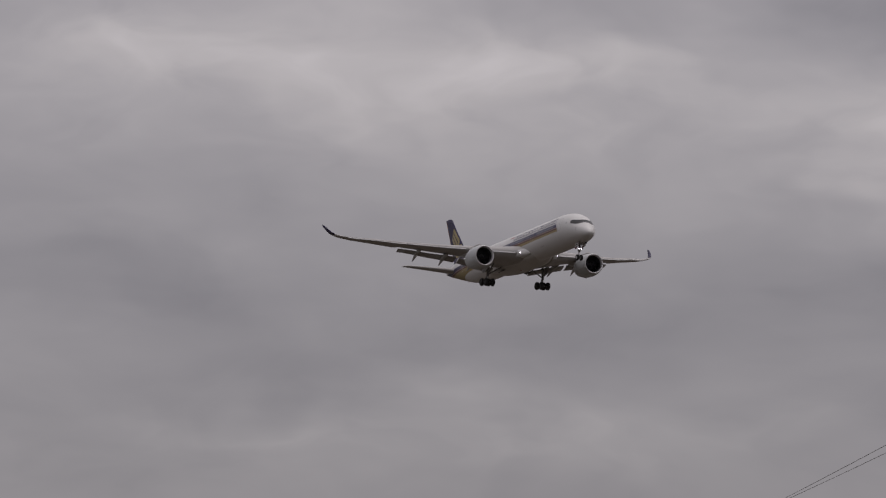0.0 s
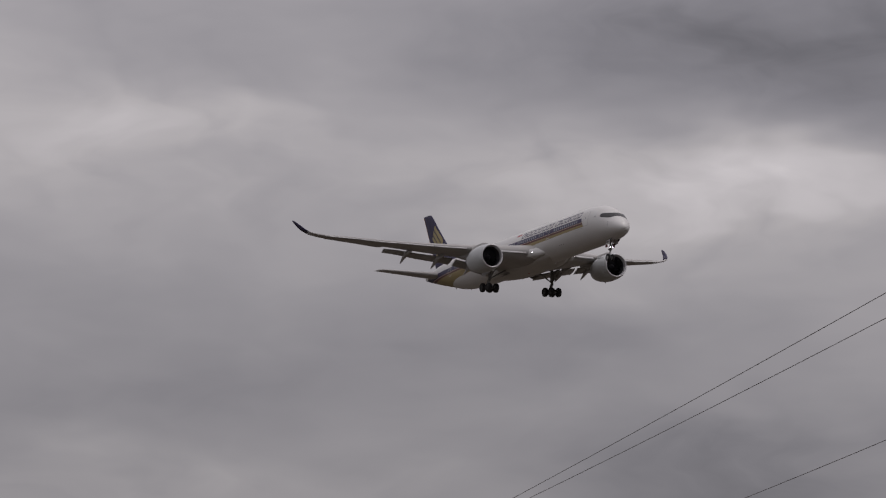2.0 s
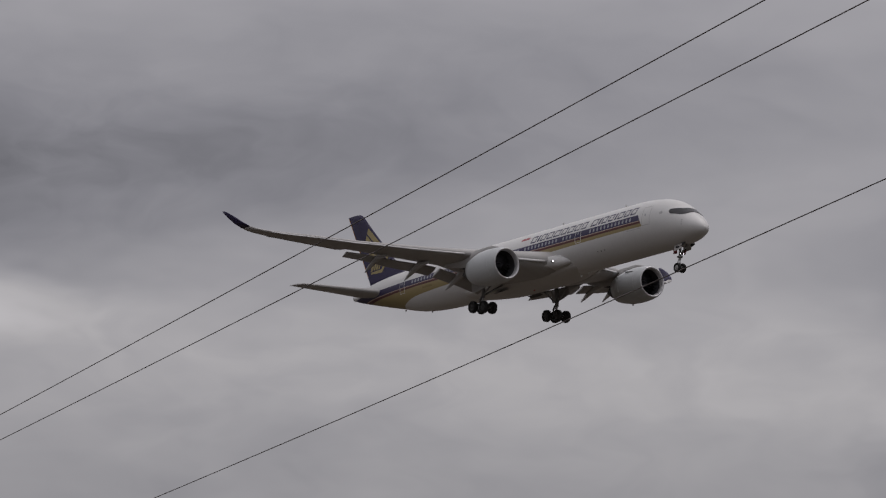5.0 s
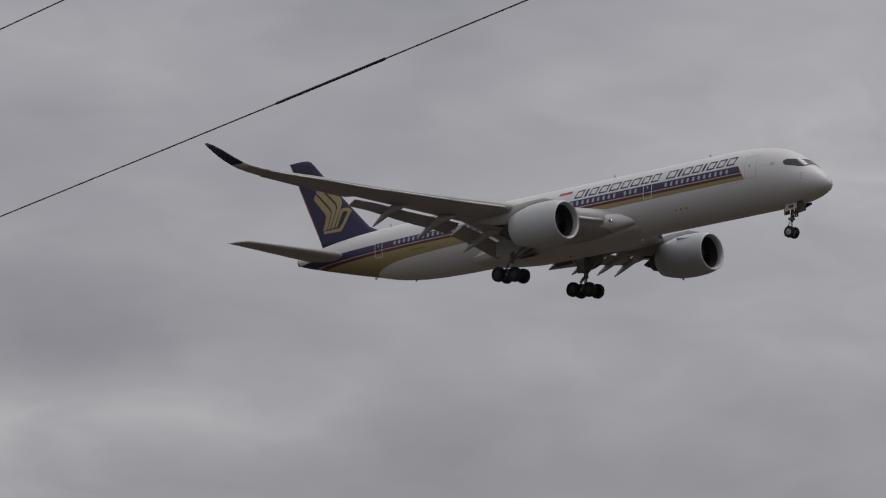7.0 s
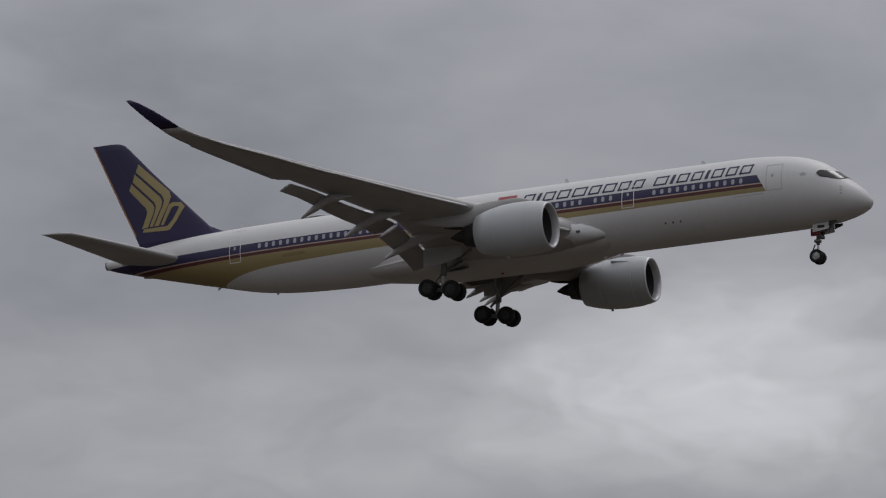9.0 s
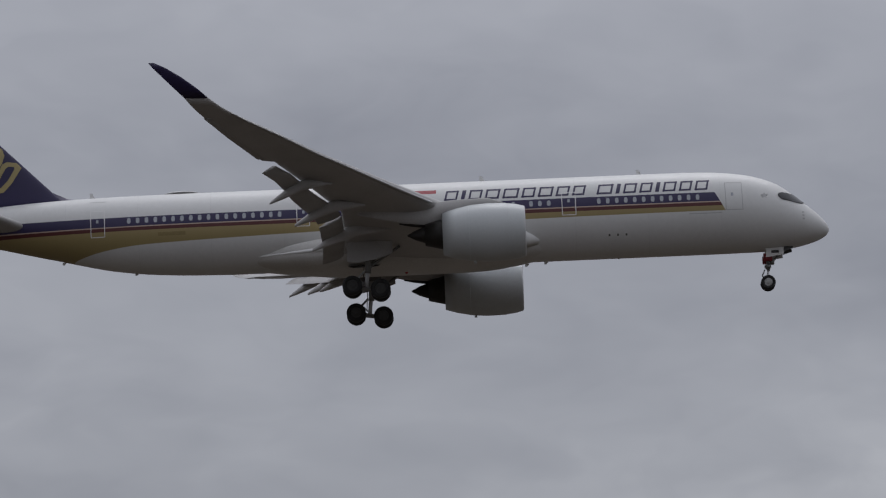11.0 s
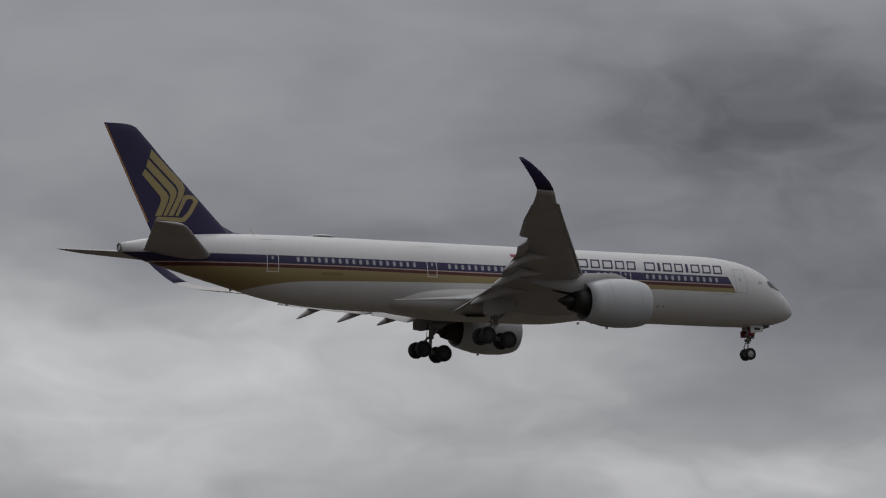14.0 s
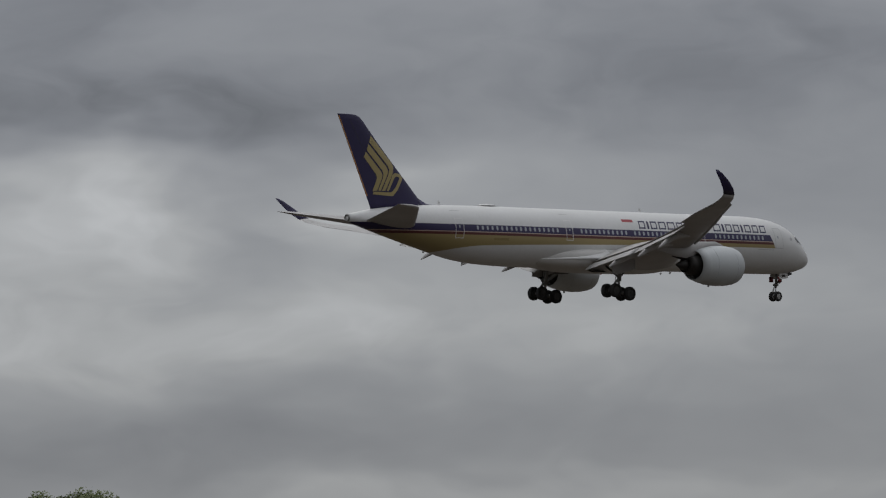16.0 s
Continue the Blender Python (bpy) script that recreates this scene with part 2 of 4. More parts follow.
def livery(name):
    """White paint with a navy cheatline, a thin gold and a red line, and a gold band that widens towards the tail."""
    m = material(name, WHITE, 0.48, vary=0.04, scale=0.6, coat=0.04)
    t = m.node_tree
    b = t.nodes["Principled BSDF"]
    base = b.inputs["Base Color"].links[0].from_socket
    co = t.nodes.new("ShaderNodeTexCoord")
    sep = t.nodes.new("ShaderNodeSeparateXYZ")
    t.links.new(co.outputs["Object"], sep.inputs[0])

    def mt(op, a, c=None, d=None):
        n = t.nodes.new("ShaderNodeMath")
        n.operation = op
        for i, v in enumerate((a, c, d)):
            if isinstance(v, (int, float)):
                n.inputs[i].default_value = v
            elif v is not None:
                t.links.new(v, n.inputs[i])
        return n.outputs[0]
    s = mt("MULTIPLY", sep.outputs[0], -1.0)
    z = mt("MULTIPLY_ADD", s, -0.0006, mt("ADD", sep.outputs[2], 0.105))
    begun = mt("GREATER_THAN", s, mt("MULTIPLY_ADD", z, 0.53, 7.85))
    d = mt("SUBTRACT", s, 10.0)
    e = mt("MAXIMUM", mt("SUBTRACT", s, 49.5), 0.0)
    low = mt("MULTIPLY_ADD", mt("MULTIPLY", d, d), -0.00041, -0.42)
    low = mt("MULTIPLY_ADD", mt("MULTIPLY", e, e), -0.017, low)

    def over(mask, color, below):
        n = t.nodes.new("ShaderNodeMix")
        n.data_type = "RGBA"
        t.links.new(mt("MULTIPLY", mask, begun), n.inputs["Factor"])
        t.links.new(below, n.inputs["A"])
        n.inputs["B"].default_value = (*color, 1)
        return n.outputs["Result"]
    out = over(mt("MULTIPLY", mt("GREATER_THAN", z, low), mt("LESS_THAN", z, 0.98)), GOLD, base)
    out = over(mt("MULTIPLY", mt("GREATER_THAN", z, 0.2), mt("LESS_THAN", z, 0.3)), PALE, out)
    out = over(mt("MULTIPLY", mt("GREATER_THAN", z, -0.05), mt("LESS_THAN", z, 0.21)), RED, out)
    out = over(mt("MULTIPLY", mt("GREATER_THAN", z, 0.29), mt("LESS_THAN", z, 0.98)), NAVY, out)
    # faint skin joints every few metres and streaks of grime
    ring = mt("LESS_THAN", mt("ABSOLUTE", mt("SUBTRACT", mt("FRACT", mt("MULTIPLY", s, 1 / 5.3)), 0.5)), 0.0025)
    n = t.nodes.new("ShaderNodeMix")
    n.data_type = "RGBA"
    n.blend_type = "MULTIPLY"
    t.links.new(mt("MULTIPLY", ring, 0.12), n.inputs["Factor"])
    t.links.new(out, n.inputs["A"])
    n.inputs["B"].default_value = (0.3, 0.3, 0.3, 1)
    t.links.new(n.outputs["Result"], b.inputs["Base Color"])
    return m


M_BODY = livery("fuselage_paint")
M_WHITE = material("white_paint", WHITE, 0.48, vary=0.04, coat=0.04)
M_FAIR = material("belly_paint", (0.54, 0.53, 0.51), 0.48, vary=0.08)
M_WING = material("wing_grey_paint", (0.40, 0.39, 0.38), 0.48, vary=0.08, scale=1.4)
M_FLAP = material("flap_grey_paint", (0.36, 0.35, 0.34), 0.48, vary=0.1, scale=1.6)
M_SLAT = material("slat_bare_metal", (0.52, 0.52, 0.52), 0.5, 0.2, vary=0.08)
M_NAC = material("nacelle_paint", (0.46, 0.48, 0.485), 0.46, vary=0.05, coat=0.04)
M_LIP = material("inlet_lip_metal", (0.55, 0.55, 0.56), 0.42, 0.35, vary=0.06)
M_DARK = material("hot_section_metal", (0.032, 0.029, 0.026), 0.5, 0.5, vary=0.2)
M_FAN = material("fan_blade", (0.05, 0.05, 0.055), 0.4, 0.4, vary=0.15)
M_DUCT = material("inlet_duct", (0.05, 0.05, 0.053), 0.6, vary=0.15)
M_NAVY = material("navy_paint", NAVY, 0.48, vary=0.08, coat=0.0)
M_GOLD = material("gold_paint", (0.33, 0.265, 0.11), 0.38, vary=0.06)
M_ORANGE = material("orange_paint", (0.42, 0.19, 0.06), 0.4, vary=0.08)
M_RED = material("red_paint", (0.30, 0.025, 0.035), 0.4, vary=0.06)
M_MAROON = material("maroon_paint", (0.17, 0.018, 0.022), 0.5, vary=0.1)
M_GLASS = material("cockpit_glass", (0.008, 0.009, 0.012), 0.12, vary=0.1)
M_PANE = material("cabin_pane", (0.38, 0.40, 0.44), 0.2, vary=0.15)
M_LINE = material("door_outline", (0.72, 0.71, 0.70), 0.5, vary=0.08)
M_LINE2 = material("door_outline_grey", (0.42, 0.42, 0.42), 0.5, vary=0.08)
M_STRUT = material("gear_strut_paint", (0.22, 0.22, 0.21), 0.45, 0.2, vary=0.15, scale=3)
M_TYRE = material("tyre_rubber", (0.018, 0.018, 0.018), 0.8, vary=0.25, scale=4, bump=0.2)
M_HUB = material("wheel_hub", (0.38, 0.38, 0.37), 0.45, 0.4, vary=0.15, scale=4)
M_BAY = material("gear_bay", (0.05, 0.05, 0.048), 0.7, vary=0.2)
M_DOOR = material("gear_door_inside", (0.07, 0.066, 0.062), 0.6, vary=0.2)
M_CODE = material("dull_gold_paint", (0.24, 0.18, 0.07), 0.5)
M_LAMP = glowing("landing_lamp_glass", (0.93, 0.88, 1.0), 7.0)
M_BEACON = material("beacon_red_glass", (0.35, 0.02, 0.02), 0.2)
M_WIRE = material("weathered_wire", (0.085, 0.066, 0.062), 0.6, 0.1, vary=0.2, scale=2)
M_SLEEVE = material("black_sleeve", (0.012, 0.012, 0.012), 0.6, vary=0.2, scale=3)
M_WOOD = material("grey_timber", (0.22, 0.17, 0.13), 0.85, vary=0.2, scale=2, bump=0.4)
M_CERAMIC = material("brown_ceramic", (0.12, 0.05, 0.03), 0.25)
M_GRASS = material("dry_grass", (0.062, 0.047, 0.033), 0.95, scale=0.12, bump=0.5, second=(0.036, 0.029, 0.020))
M_BARK = material("bark", (0.12, 0.09, 0.065), 0.9, vary=0.25, scale=3, bump=0.6)
M_LEAF = material("leaves", (0.13, 0.155, 0.030), 0.6, scale=1.5, second=(0.035, 0.055, 0.012))


# ---- mesh helpers ----
def part(name, bm, mat, parent, label="", smooth=True):
    me = bpy.data.meshes.new(name)
    bmesh.ops.recalc_face_normals(bm, faces=bm.faces[:])
    for f in bm.faces:
        f.smooth = smooth
    bm.to_mesh(me)
    bm.free()
    me.materials.append(mat)
    ob = new(name, me)
    ob.parent = parent
    if label:
        ob["label"] = label
    return ob


def loft(rings, bm=None, closed=True, caps=True):
    bm = bm or bmesh.new()
    vs = [[bm.verts.new(p) for p in r] for r in rings]
    for a, b in zip(vs, vs[1:]):
        n = len(a)
        for i in range(n if closed else n - 1):
            j = (i + 1) % n
            bm.faces.new((a[i], a[j], b[j], b[i]))
    if caps and closed:
        bm.faces.new(vs[0][::-1])
        bm.faces.new(vs[-1])
    return bm


def tube(p, q, r0, r1=None, n=12, bm=None):
    """A round bar from p to q."""
    p, q = Vector(p), Vector(q)
    r1 = r0 if r1 is None else r1
    d = (q - p).normalized()
    a = d.orthogonal().normalized()
    b = d.cross(a)
    rings = [[c + r * (math.cos(k * 2 * math.pi / n) * a + math.sin(k * 2 * math.pi / n) * b) for k in range(n)] for c, r in ((p, r0), (q, r1))]
    return loft(rings, bm)


def revolve(profile, centre, n=40, bm=None):
    """A body of revolution about the fore-aft axis: profile of (station, radius)."""
    cx, cy, cz = centre
    rings = [[(cx - s, cy + r * math.cos(k * 2 * math.pi / n), cz + r * math.sin(k * 2 * math.pi / n)) for k in range(n)] for s, r in profile]
    return loft(rings, bm, caps=False)


def block(lo, hi, bevel=0.03, bm=None):
    bm = bm or bmesh.new()
    r = bmesh.ops.create_cube(bm, size=1)
    for v in r["verts"]:
        v.co = Vector([l + (c + 0.5) * (h - l) for c, l, h in zip(v.co, lo, hi)])
    if bevel:
        es = list({e for v in r["verts"] for e in v.link_edges})
        bmesh.ops.bevel(bm, geom=es, offset=bevel, segments=2, affect="EDGES")
    return bm


def table(rows, s, col):
    """Smooth reading of a column of a table at station s (Catmull-Rom)."""
    xs = [r[0] for r in rows]
    ys = [r[col] for r in rows]
    if s <= xs[0]:
        return ys[0]
    if s >= xs[-1]:
        return ys[-1]
    i = max(k for k in range(len(xs) - 1) if xs[k] <= s)

    def slope(k):
        if k == 0:
            return (ys[1] - ys[0]) / (xs[1] - xs[0])
        if k == len(xs) - 1:
            return (ys[-1] - ys[-2]) / (xs[-1] - xs[-2])
        a = (ys[k] - ys[k - 1]) / (xs[k] - xs[k - 1])
        b = (ys[k + 1] - ys[k]) / (xs[k + 1] - xs[k])
        return 0 if a * b <= 0 else 2 * a * b / (a + b)
    h = xs[i + 1] - xs[i]
    u = (s - xs[i]) / h
    return ((1 + 2 * u) * (1 - u) ** 2 * ys[i] + u * (1 - u) ** 2 * h * slope(i)
            + u * u * (3 - 2 * u) * ys[i + 1] + u * u * (u - 1) * h * slope(i + 1))


# ---- the airliner: x forward from the nose, y to port, z up from the cabin axis ----
BODY = [  # station, top, bottom, half width
    (0.0, -1.62, -1.80, 0.11), (0.2, -1.22, -2.10, 0.56), (0.6, -0.72, -2.37, 1.02), (1.2, -0.17, -2.60, 1.46),
    (1.9, 0.40, -2.79, 1.85), (2.7, 1.07, -2.95, 2.15), (3.6, 1.73, -3.06, 2.40), (4.8, 2.25, -3.13, 2.62),
    (6.2, 2.60, -3.15, 2.80), (8.2, 2.84, -3.16, 2.93), (10.5, 2.93, -3.16, 2.98), (43.0, 2.96, -3.14, 2.98),
    (46.0, 2.97, -3.08, 2.96), (49.0, 2.96, -2.93, 2.86), (52.0, 2.93, -2.59, 2.66), (56.4, 2.82, -1.60, 2.18),
    (60.0, 2.60, -0.73, 1.66), (63.0, 2.25, 0.04, 1.12), (65.2, 1.86, 0.64, 0.64), (66.15, 1.64, 0.96, 0.36)]


def skin(s, z, out=0.0):
    """Half width of the fuselage at station s and height z."""
    top, bot, hw = (table(BODY, s, k) for k in (1, 2, 3))
    m, h = (top + bot) / 2, (top - bot) / 2
    return hw * math.sqrt(max(0.0, 1 - ((z - m) / h) ** 2)) + out


def ring(s, n=72, out=0.0):
    top, bot, hw = (table(BODY, s, k) for k in (1, 2, 3))
    m, h = (top + bot) / 2, (top - bot) / 2
    return [(-s, (hw + out) * math.sin(k * 2 * math.pi / n), m + (h + out) * math.cos(k * 2 * math.pi / n)) for k in range(n)]


def decal(poly, side, surface, cell=0.35, thick=0.008, bm=None):
    """A thin painted plate of outline poly (station, height), laid on surface(station, height)."""
    own = bmesh.new()
    f = own.faces.new([own.verts.new((-s, 0, z)) for s, z in poly])
    bmesh.ops.triangulate(own, faces=[f])
    for _ in range(5):
        long = [e for e in own.edges if e.calc_length() > cell]
        if not long:
            break
        bmesh.ops.subdivide_edges(own, edges=long, cuts=1, use_grid_fill=False)
        bmesh.ops.triangulate(own, faces=[q for q in own.faces if len(q.verts) > 3])
    for v in own.verts:
        v.co.y = side * (surface(-v.co.x, v.co.z) + thick)
    if bm is None:
        return own
    me = bpy.data.meshes.new("join")
    own.to_mesh(me)
    own.free()
    bm.from_mesh(me)
    bpy.data.meshes.remove(me)
    return bm


def frame_plates(corners, stroke, side, surface, bm=None, skip=()):
    """Four thin strips round a slanted box (lower aft, lower fore, upper fore, upper aft), drawn as one mesh."""
    c = [Vector(p) for p in corners]
    mid = sum(c, Vector((0, 0))) / 4
    bm = bm or bmesh.new()
    for i in range(4):
        if i in skip:
            continue
        a, b = c[i], c[(i + 1) % 4]
        d = (b - a).normalized()
        n = Vector((-d.y, d.x))
        if n.dot(mid - a) < 0:
            n = -n
        decal([tuple(a), tuple(b), tuple(b + n * stroke), tuple(a + n * stroke)], side, surface, 0.3, 0.010 + 0.001 * i, bm)
    return bm


def foil(n=14):
    """Unit wing section: (chordwise, thickness) pairs from the tail over the top and back."""
    pts = []
    for k in range(2 * n):
        a = math.pi * k / n
        x = 0.5 * (1 + math.cos(a))
        y = 0.6 * (0.2969 * math.sqrt(x) - 0.126 * x - 0.3516 * x * x + 0.2843 * x ** 3 - 0.1030 * x ** 4) / 0.12 * 0.2
        camber = 0.03 * math.sin(math.pi * x ** 0.8)
        pts.append((x, (y if k <= n else -y), camber))
    return pts


FOIL = foil()
# span, leading edge, trailing edge, height, thickness ratio, incidence in degrees
WING = [(2.2, 22.2, 35.6, -2.05, 0.135, 3.5), (3.4, 23.1, 35.5, -1.95, 0.135, 3.5), (7.0, 25.75, 35.3, -1.42, 0.125, 2.5), (10.6, 28.4, 35.4, -0.85, 0.115, 1.5),
        (15.0, 31.6, 37.15, -0.24, 0.105, 1.0), (20.6, 35.73, 39.65, 0.64, 0.10, 0.5), (20.9, 35.95, 40.5, 0.68, 0.09, 0.4), (25.5, 39.4, 42.75, 1.56, 0.10, 0.0),
        (28.5, 41.6, 43.95, 2.06, 0.10, 0.0), (29.8, 42.55, 44.5, 2.36, 0.10, 0.0), (30.6, 43.1, 44.85, 2.6, 0.10, 0.0), (31.2, 43.6, 45.15, 2.9, 0.10, 0.0)]
TIP = [(31.2, 43.6, 45.15, 2.9, 0.10, 0.0), (31.7, 44.25, 45.75, 3.42, 0.10, 0.0), (32.05, 45.25, 46.5, 4.15, 0.10, 0.0), (32.25, 46.3, 47.15, 4.8, 0.09, 0.0), (32.35, 47.05, 47.45, 5.15, 0.08, 0.0)]


def sections(rows, side, x0=0.0, x1=1.0, shift=(0, 0), thin=1.0):
    """Rings of a lofted wing; each section stands square to the run of the span."""
    out = []
    for i, (y, le, te, z, tc, inc) in enumerate(rows):
        a, b = rows[max(0, i - 1)], rows[min(len(rows) - 1, i + 1)]
        ang = math.atan2(b[3] - a[3], b[0] - a[0])
        ch = te - le
        r = []
        for x, yt, cb in FOIL:
            xx = x0 + (x1 - x0) * x
            tt = (yt * tc / 0.12 * thin + cb * (1 if thin == 1.0 else 0)) * ch
            w = tt - math.sin(radians(inc)) * ch * (xx - 0.25) + shift[1]
            r.append((-(le + ch * xx + shift[0]), side * (y - math.sin(ang) * w), z + math.cos(ang) * w))
        out.append(r)
    return out


def span_row(y):
    return [y] + [table(WING, y, k) for k in range(1, 6)]


def build_wing(plane, side):
    wing = part("wing", loft(sections(WING, side)), M_WING, plane, "light grey wing with flaps and slats out")
    part("winglet", loft(sections(TIP, side)), M_NAVY, wing, "upswept dark navy winglet")
    # leading edge slats, drooped forward
    for a, b in ((4.2, 9.2), (11.6, 15.6), (15.7, 20.2), (20.3, 25.0), (25.1, 29.2)):
        rows = [span_row(a + (b - a) * k / 4) for k in range(5)]
        out = []
        for y, le, te, z, tc, inc in rows:
            c = (te - le) * 0.09 + 0.25
            up = math.sin(radians(inc)) * (te - le) * 0.25
            pr = [(0.0, -0.10), (-0.10, -0.02), (0.05, 0.13), (0.45, 0.30), (1.0, 0.40), (1.0, 0.36), (0.5, 0.22), (0.22, 0.04), (0.12, -0.08)]
            out.append([(-(le - 0.22 + c * u), side * y, z + up - 0.05 + c * (v - 0.16)) for u, v in pr])
        part("slat", loft(out), M_SLAT, wing, "pale extended leading edge slat")
    # trailing edge flaps, lowered
    for a, b, c0, c1, drop in ((3.7, 10.3, 1.7, 1.8, 24), (10.9, 20.5, 1.8, 1.1, 24)):
        out = []
        for k in range(7):
            y, le, te, z, tc, inc = span_row(a + (b - a) * k / 6)
            c = c0 + (c1 - c0) * k / 6
            zt = z - math.sin(radians(inc)) * (te - le) * 0.75 - 0.02
            d = radians(drop)
            r = []
            for x, yt, cb in FOIL:
                px, pz = c * x, c * yt * 1.0
                r.append((-(te - 0.02 + px * math.cos(d) + pz * math.sin(d)), side * y, zt - 0.26 - px * math.sin(d) + pz * math.cos(d)))
            out.append(r)
        part("flap", loft(out), M_FLAP, wing, "grey lowered trailing edge flap")
    y0, y1 = 21.2, 28.6
    out = []
    for k in range(3):
        y, le, te, z, tc, inc = span_row(y0 + (y1 - y0) * k / 2)
        d, c = radians(2), 0.7
        out.append([(-(te - 0.62 + c * x * math.cos(d)), side * y, z + 0.0 - c * x * math.sin(d) + c * yt * 0.8) for x, yt, cb in FOIL])
    part("aileron", loft(out), M_FLAP, wing, "grey aileron slightly drooped")
    # flap track fairings: slim canoes with drooping tails
    for y, ts, tz, ln, hh in ((7.9, 37.6, -3.2, 5.7, 0.52), (13.0, 38.65, -2.4, 5.0, 0.48), (17.5, 40.2, -1.68, 4.4, 0.42)):
        rw = span_row(y)
        z0 = rw[3] - 0.45
        rings = []
        for k in range(15):
            u = k / 14
            fat = max(0.10, min(1, 2.2 * u + 0.12) * (1 - max(0, (u - 0.45) / 0.55) ** 2.2 * 0.82))
            s = ts - ln * (1 - u)
            zc = z0 - 0.15 + (tz - z0 + 0.15) * (max(0, u - 0.42) / 0.58) ** 1.15
            rings.append([(-s, side * (y + 0.30 * fat * math.sin(q * math.pi / 8)), zc + hh * fat * math.cos(q * math.pi / 8) * (1 if q not in range(5, 12) else 0.8)) for q in range(16)])
        part("flap_track_fairing", loft(rings), M_WING, wing, "grey canoe-shaped fairing under the flap")
    c = (0, side * 3.62, -1.92)
    lamp = part("landing_lamp", revolve([(23.2, 0.02), (23.15, 0.10), (22.84, 0.10), (22.82, 0.07)], c, 16), M_STRUT, wing, "landing lamp housing in the wing root")
    part("lens", revolve([(22.88, 0.07), (22.87, 0.003)], c, 16), M_LAMP, lamp, "lit lamp lens")
    return wing


def build_engine(plane, side):
    c = (0, side * 10.6, -2.98)
    prof = [(22.42, 1.62), (22.36, 1.70), (22.45, 1.80), (22.9, 1.93), (23.8, 2.05), (25.0, 2.08), (26.2, 2.0), (27.3, 1.78), (28.25, 1.50), (28.2, 1.44), (27.4, 1.5), (26.9, 1.45)]
    nac = part("engine", revolve(prof[2:], c), M_NAC, plane, "large white turbofan nacelle under the wing")
    part("inlet_lip", revolve([(22.95, 1.52), (22.6, 1.545), (22.42, 1.62), (22.36, 1.70), (22.38, 1.76), (22.46, 1.802)], c), M_LIP, nac, "bare metal inlet lip")
    part("inlet_duct", revolve([(22.94, 1.52), (23.4, 1.50), (24.3, 1.52), (24.6, 1.53)], c), M_DUCT, nac)
    # fan disc of curved blades
    bm = bmesh.new()
    for k in range(22):
        a = k * 2 * math.pi / 22
        quads = []
        for r in (0.4, 0.8, 1.2, 1.49):
            tw, wd = 0.25 + 0.45 * r, 0.10 + 0.17 * r
            e = []
            for sgn in (-1, 1):
                aa = a + sgn * wd * math.cos(tw) / max(r, 0.5) * 0.8
                e.append(bm.verts.new((-(24.0 + sgn * wd * math.sin(tw)), c[1] + r * math.cos(aa), c[2] + r * math.sin(aa))))
            quads.append(e)
        for p, q in zip(quads, quads[1:]):
            bm.faces.new((p[0], p[1], q[1], q[0]))
    part("fan", bm, M_FAN, nac, "dark fan blades", smooth=False)
    part("spinner", revolve([(23.3, 0.01), (23.45, 0.16), (23.75, 0.34), (24.1, 0.46), (24.3, 0.47)], c, 24), M_FAN, nac)
    part("fan_case_wall", revolve([(24.35, 1.53), (24.36, 0.02)], c, 32), M_BAY, nac)
    part("exhaust_core", revolve([(26.9, 1.40), (27.6, 1.22), (28.6, 1.0), (29.5, 0.78), (29.45, 0.70), (29.2, 0.66)], c), M_DARK, nac, "dark hot core nozzle")
    part("exhaust_plug", revolve([(29.0, 0.62), (29.6, 0.55), (30.2, 0.34), (30.75, 0.05)], c, 24), M_DARK, nac)
    # pylon up to the wing
    rings = []
    for s, lo, hi, w in ((23.9, -0.98, -0.86, 0.06), (25.0, -1.05, -0.55, 0.26), (27.3, -1.5, -0.60, 0.33), (29.0, -2.35, -0.75, 0.32), (31.0, -2.05, -0.9, 0.26), (33.0, -1.6, -1.0, 0.12), (34.2, -1.3, -1.1, 0.03)):
        y = side * 10.6
        rings.append([(-s, y - w, lo), (-s, y - w, hi), (-s, y - w * 0.4, hi + 0.06), (-s, y + w * 0.4, hi + 0.06), (-s, y + w, hi), (-s, y + w, lo), (-s, y + w * 0.5, lo - 0.06), (-s, y - w * 0.5, lo - 0.06)])
    part("pylon", loft(rings), M_WING, nac, "grey engine pylon")
    rings = []
    for s, lo, hi, w in ((27.9, -2.5, -1.9, 0.30), (28.6, -2.5, -2.0, 0.33), (29.6, -2.44, -2.02, 0.28), (30.6, -2.3, -2.04, 0.16), (31.3, -2.14, -2.06, 0.03)):
        y = side * 10.6
        rings.append([(-s, y - w, (lo + hi) / 2), (-s, y - w * 0.6, hi), (-s, y + w * 0.6, hi), (-s, y + w, (lo + hi) / 2), (-s, y + w * 0.5, lo), (-s, y - w * 0.5, lo)])
    part("heat_shield", loft(rings), M_DARK, nac, "dark tapered heat shield under the pylon")
    for st, rr in ((23.55, 2.024), (26.35, 1.981)):
        part("cowl_joint", revolve([(st, rr - 0.01), (st + 0.005, rr + 0.006), (st + 0.018, rr + 0.005), (st + 0.022, rr - 0.014)], c), M_NAC, nac)
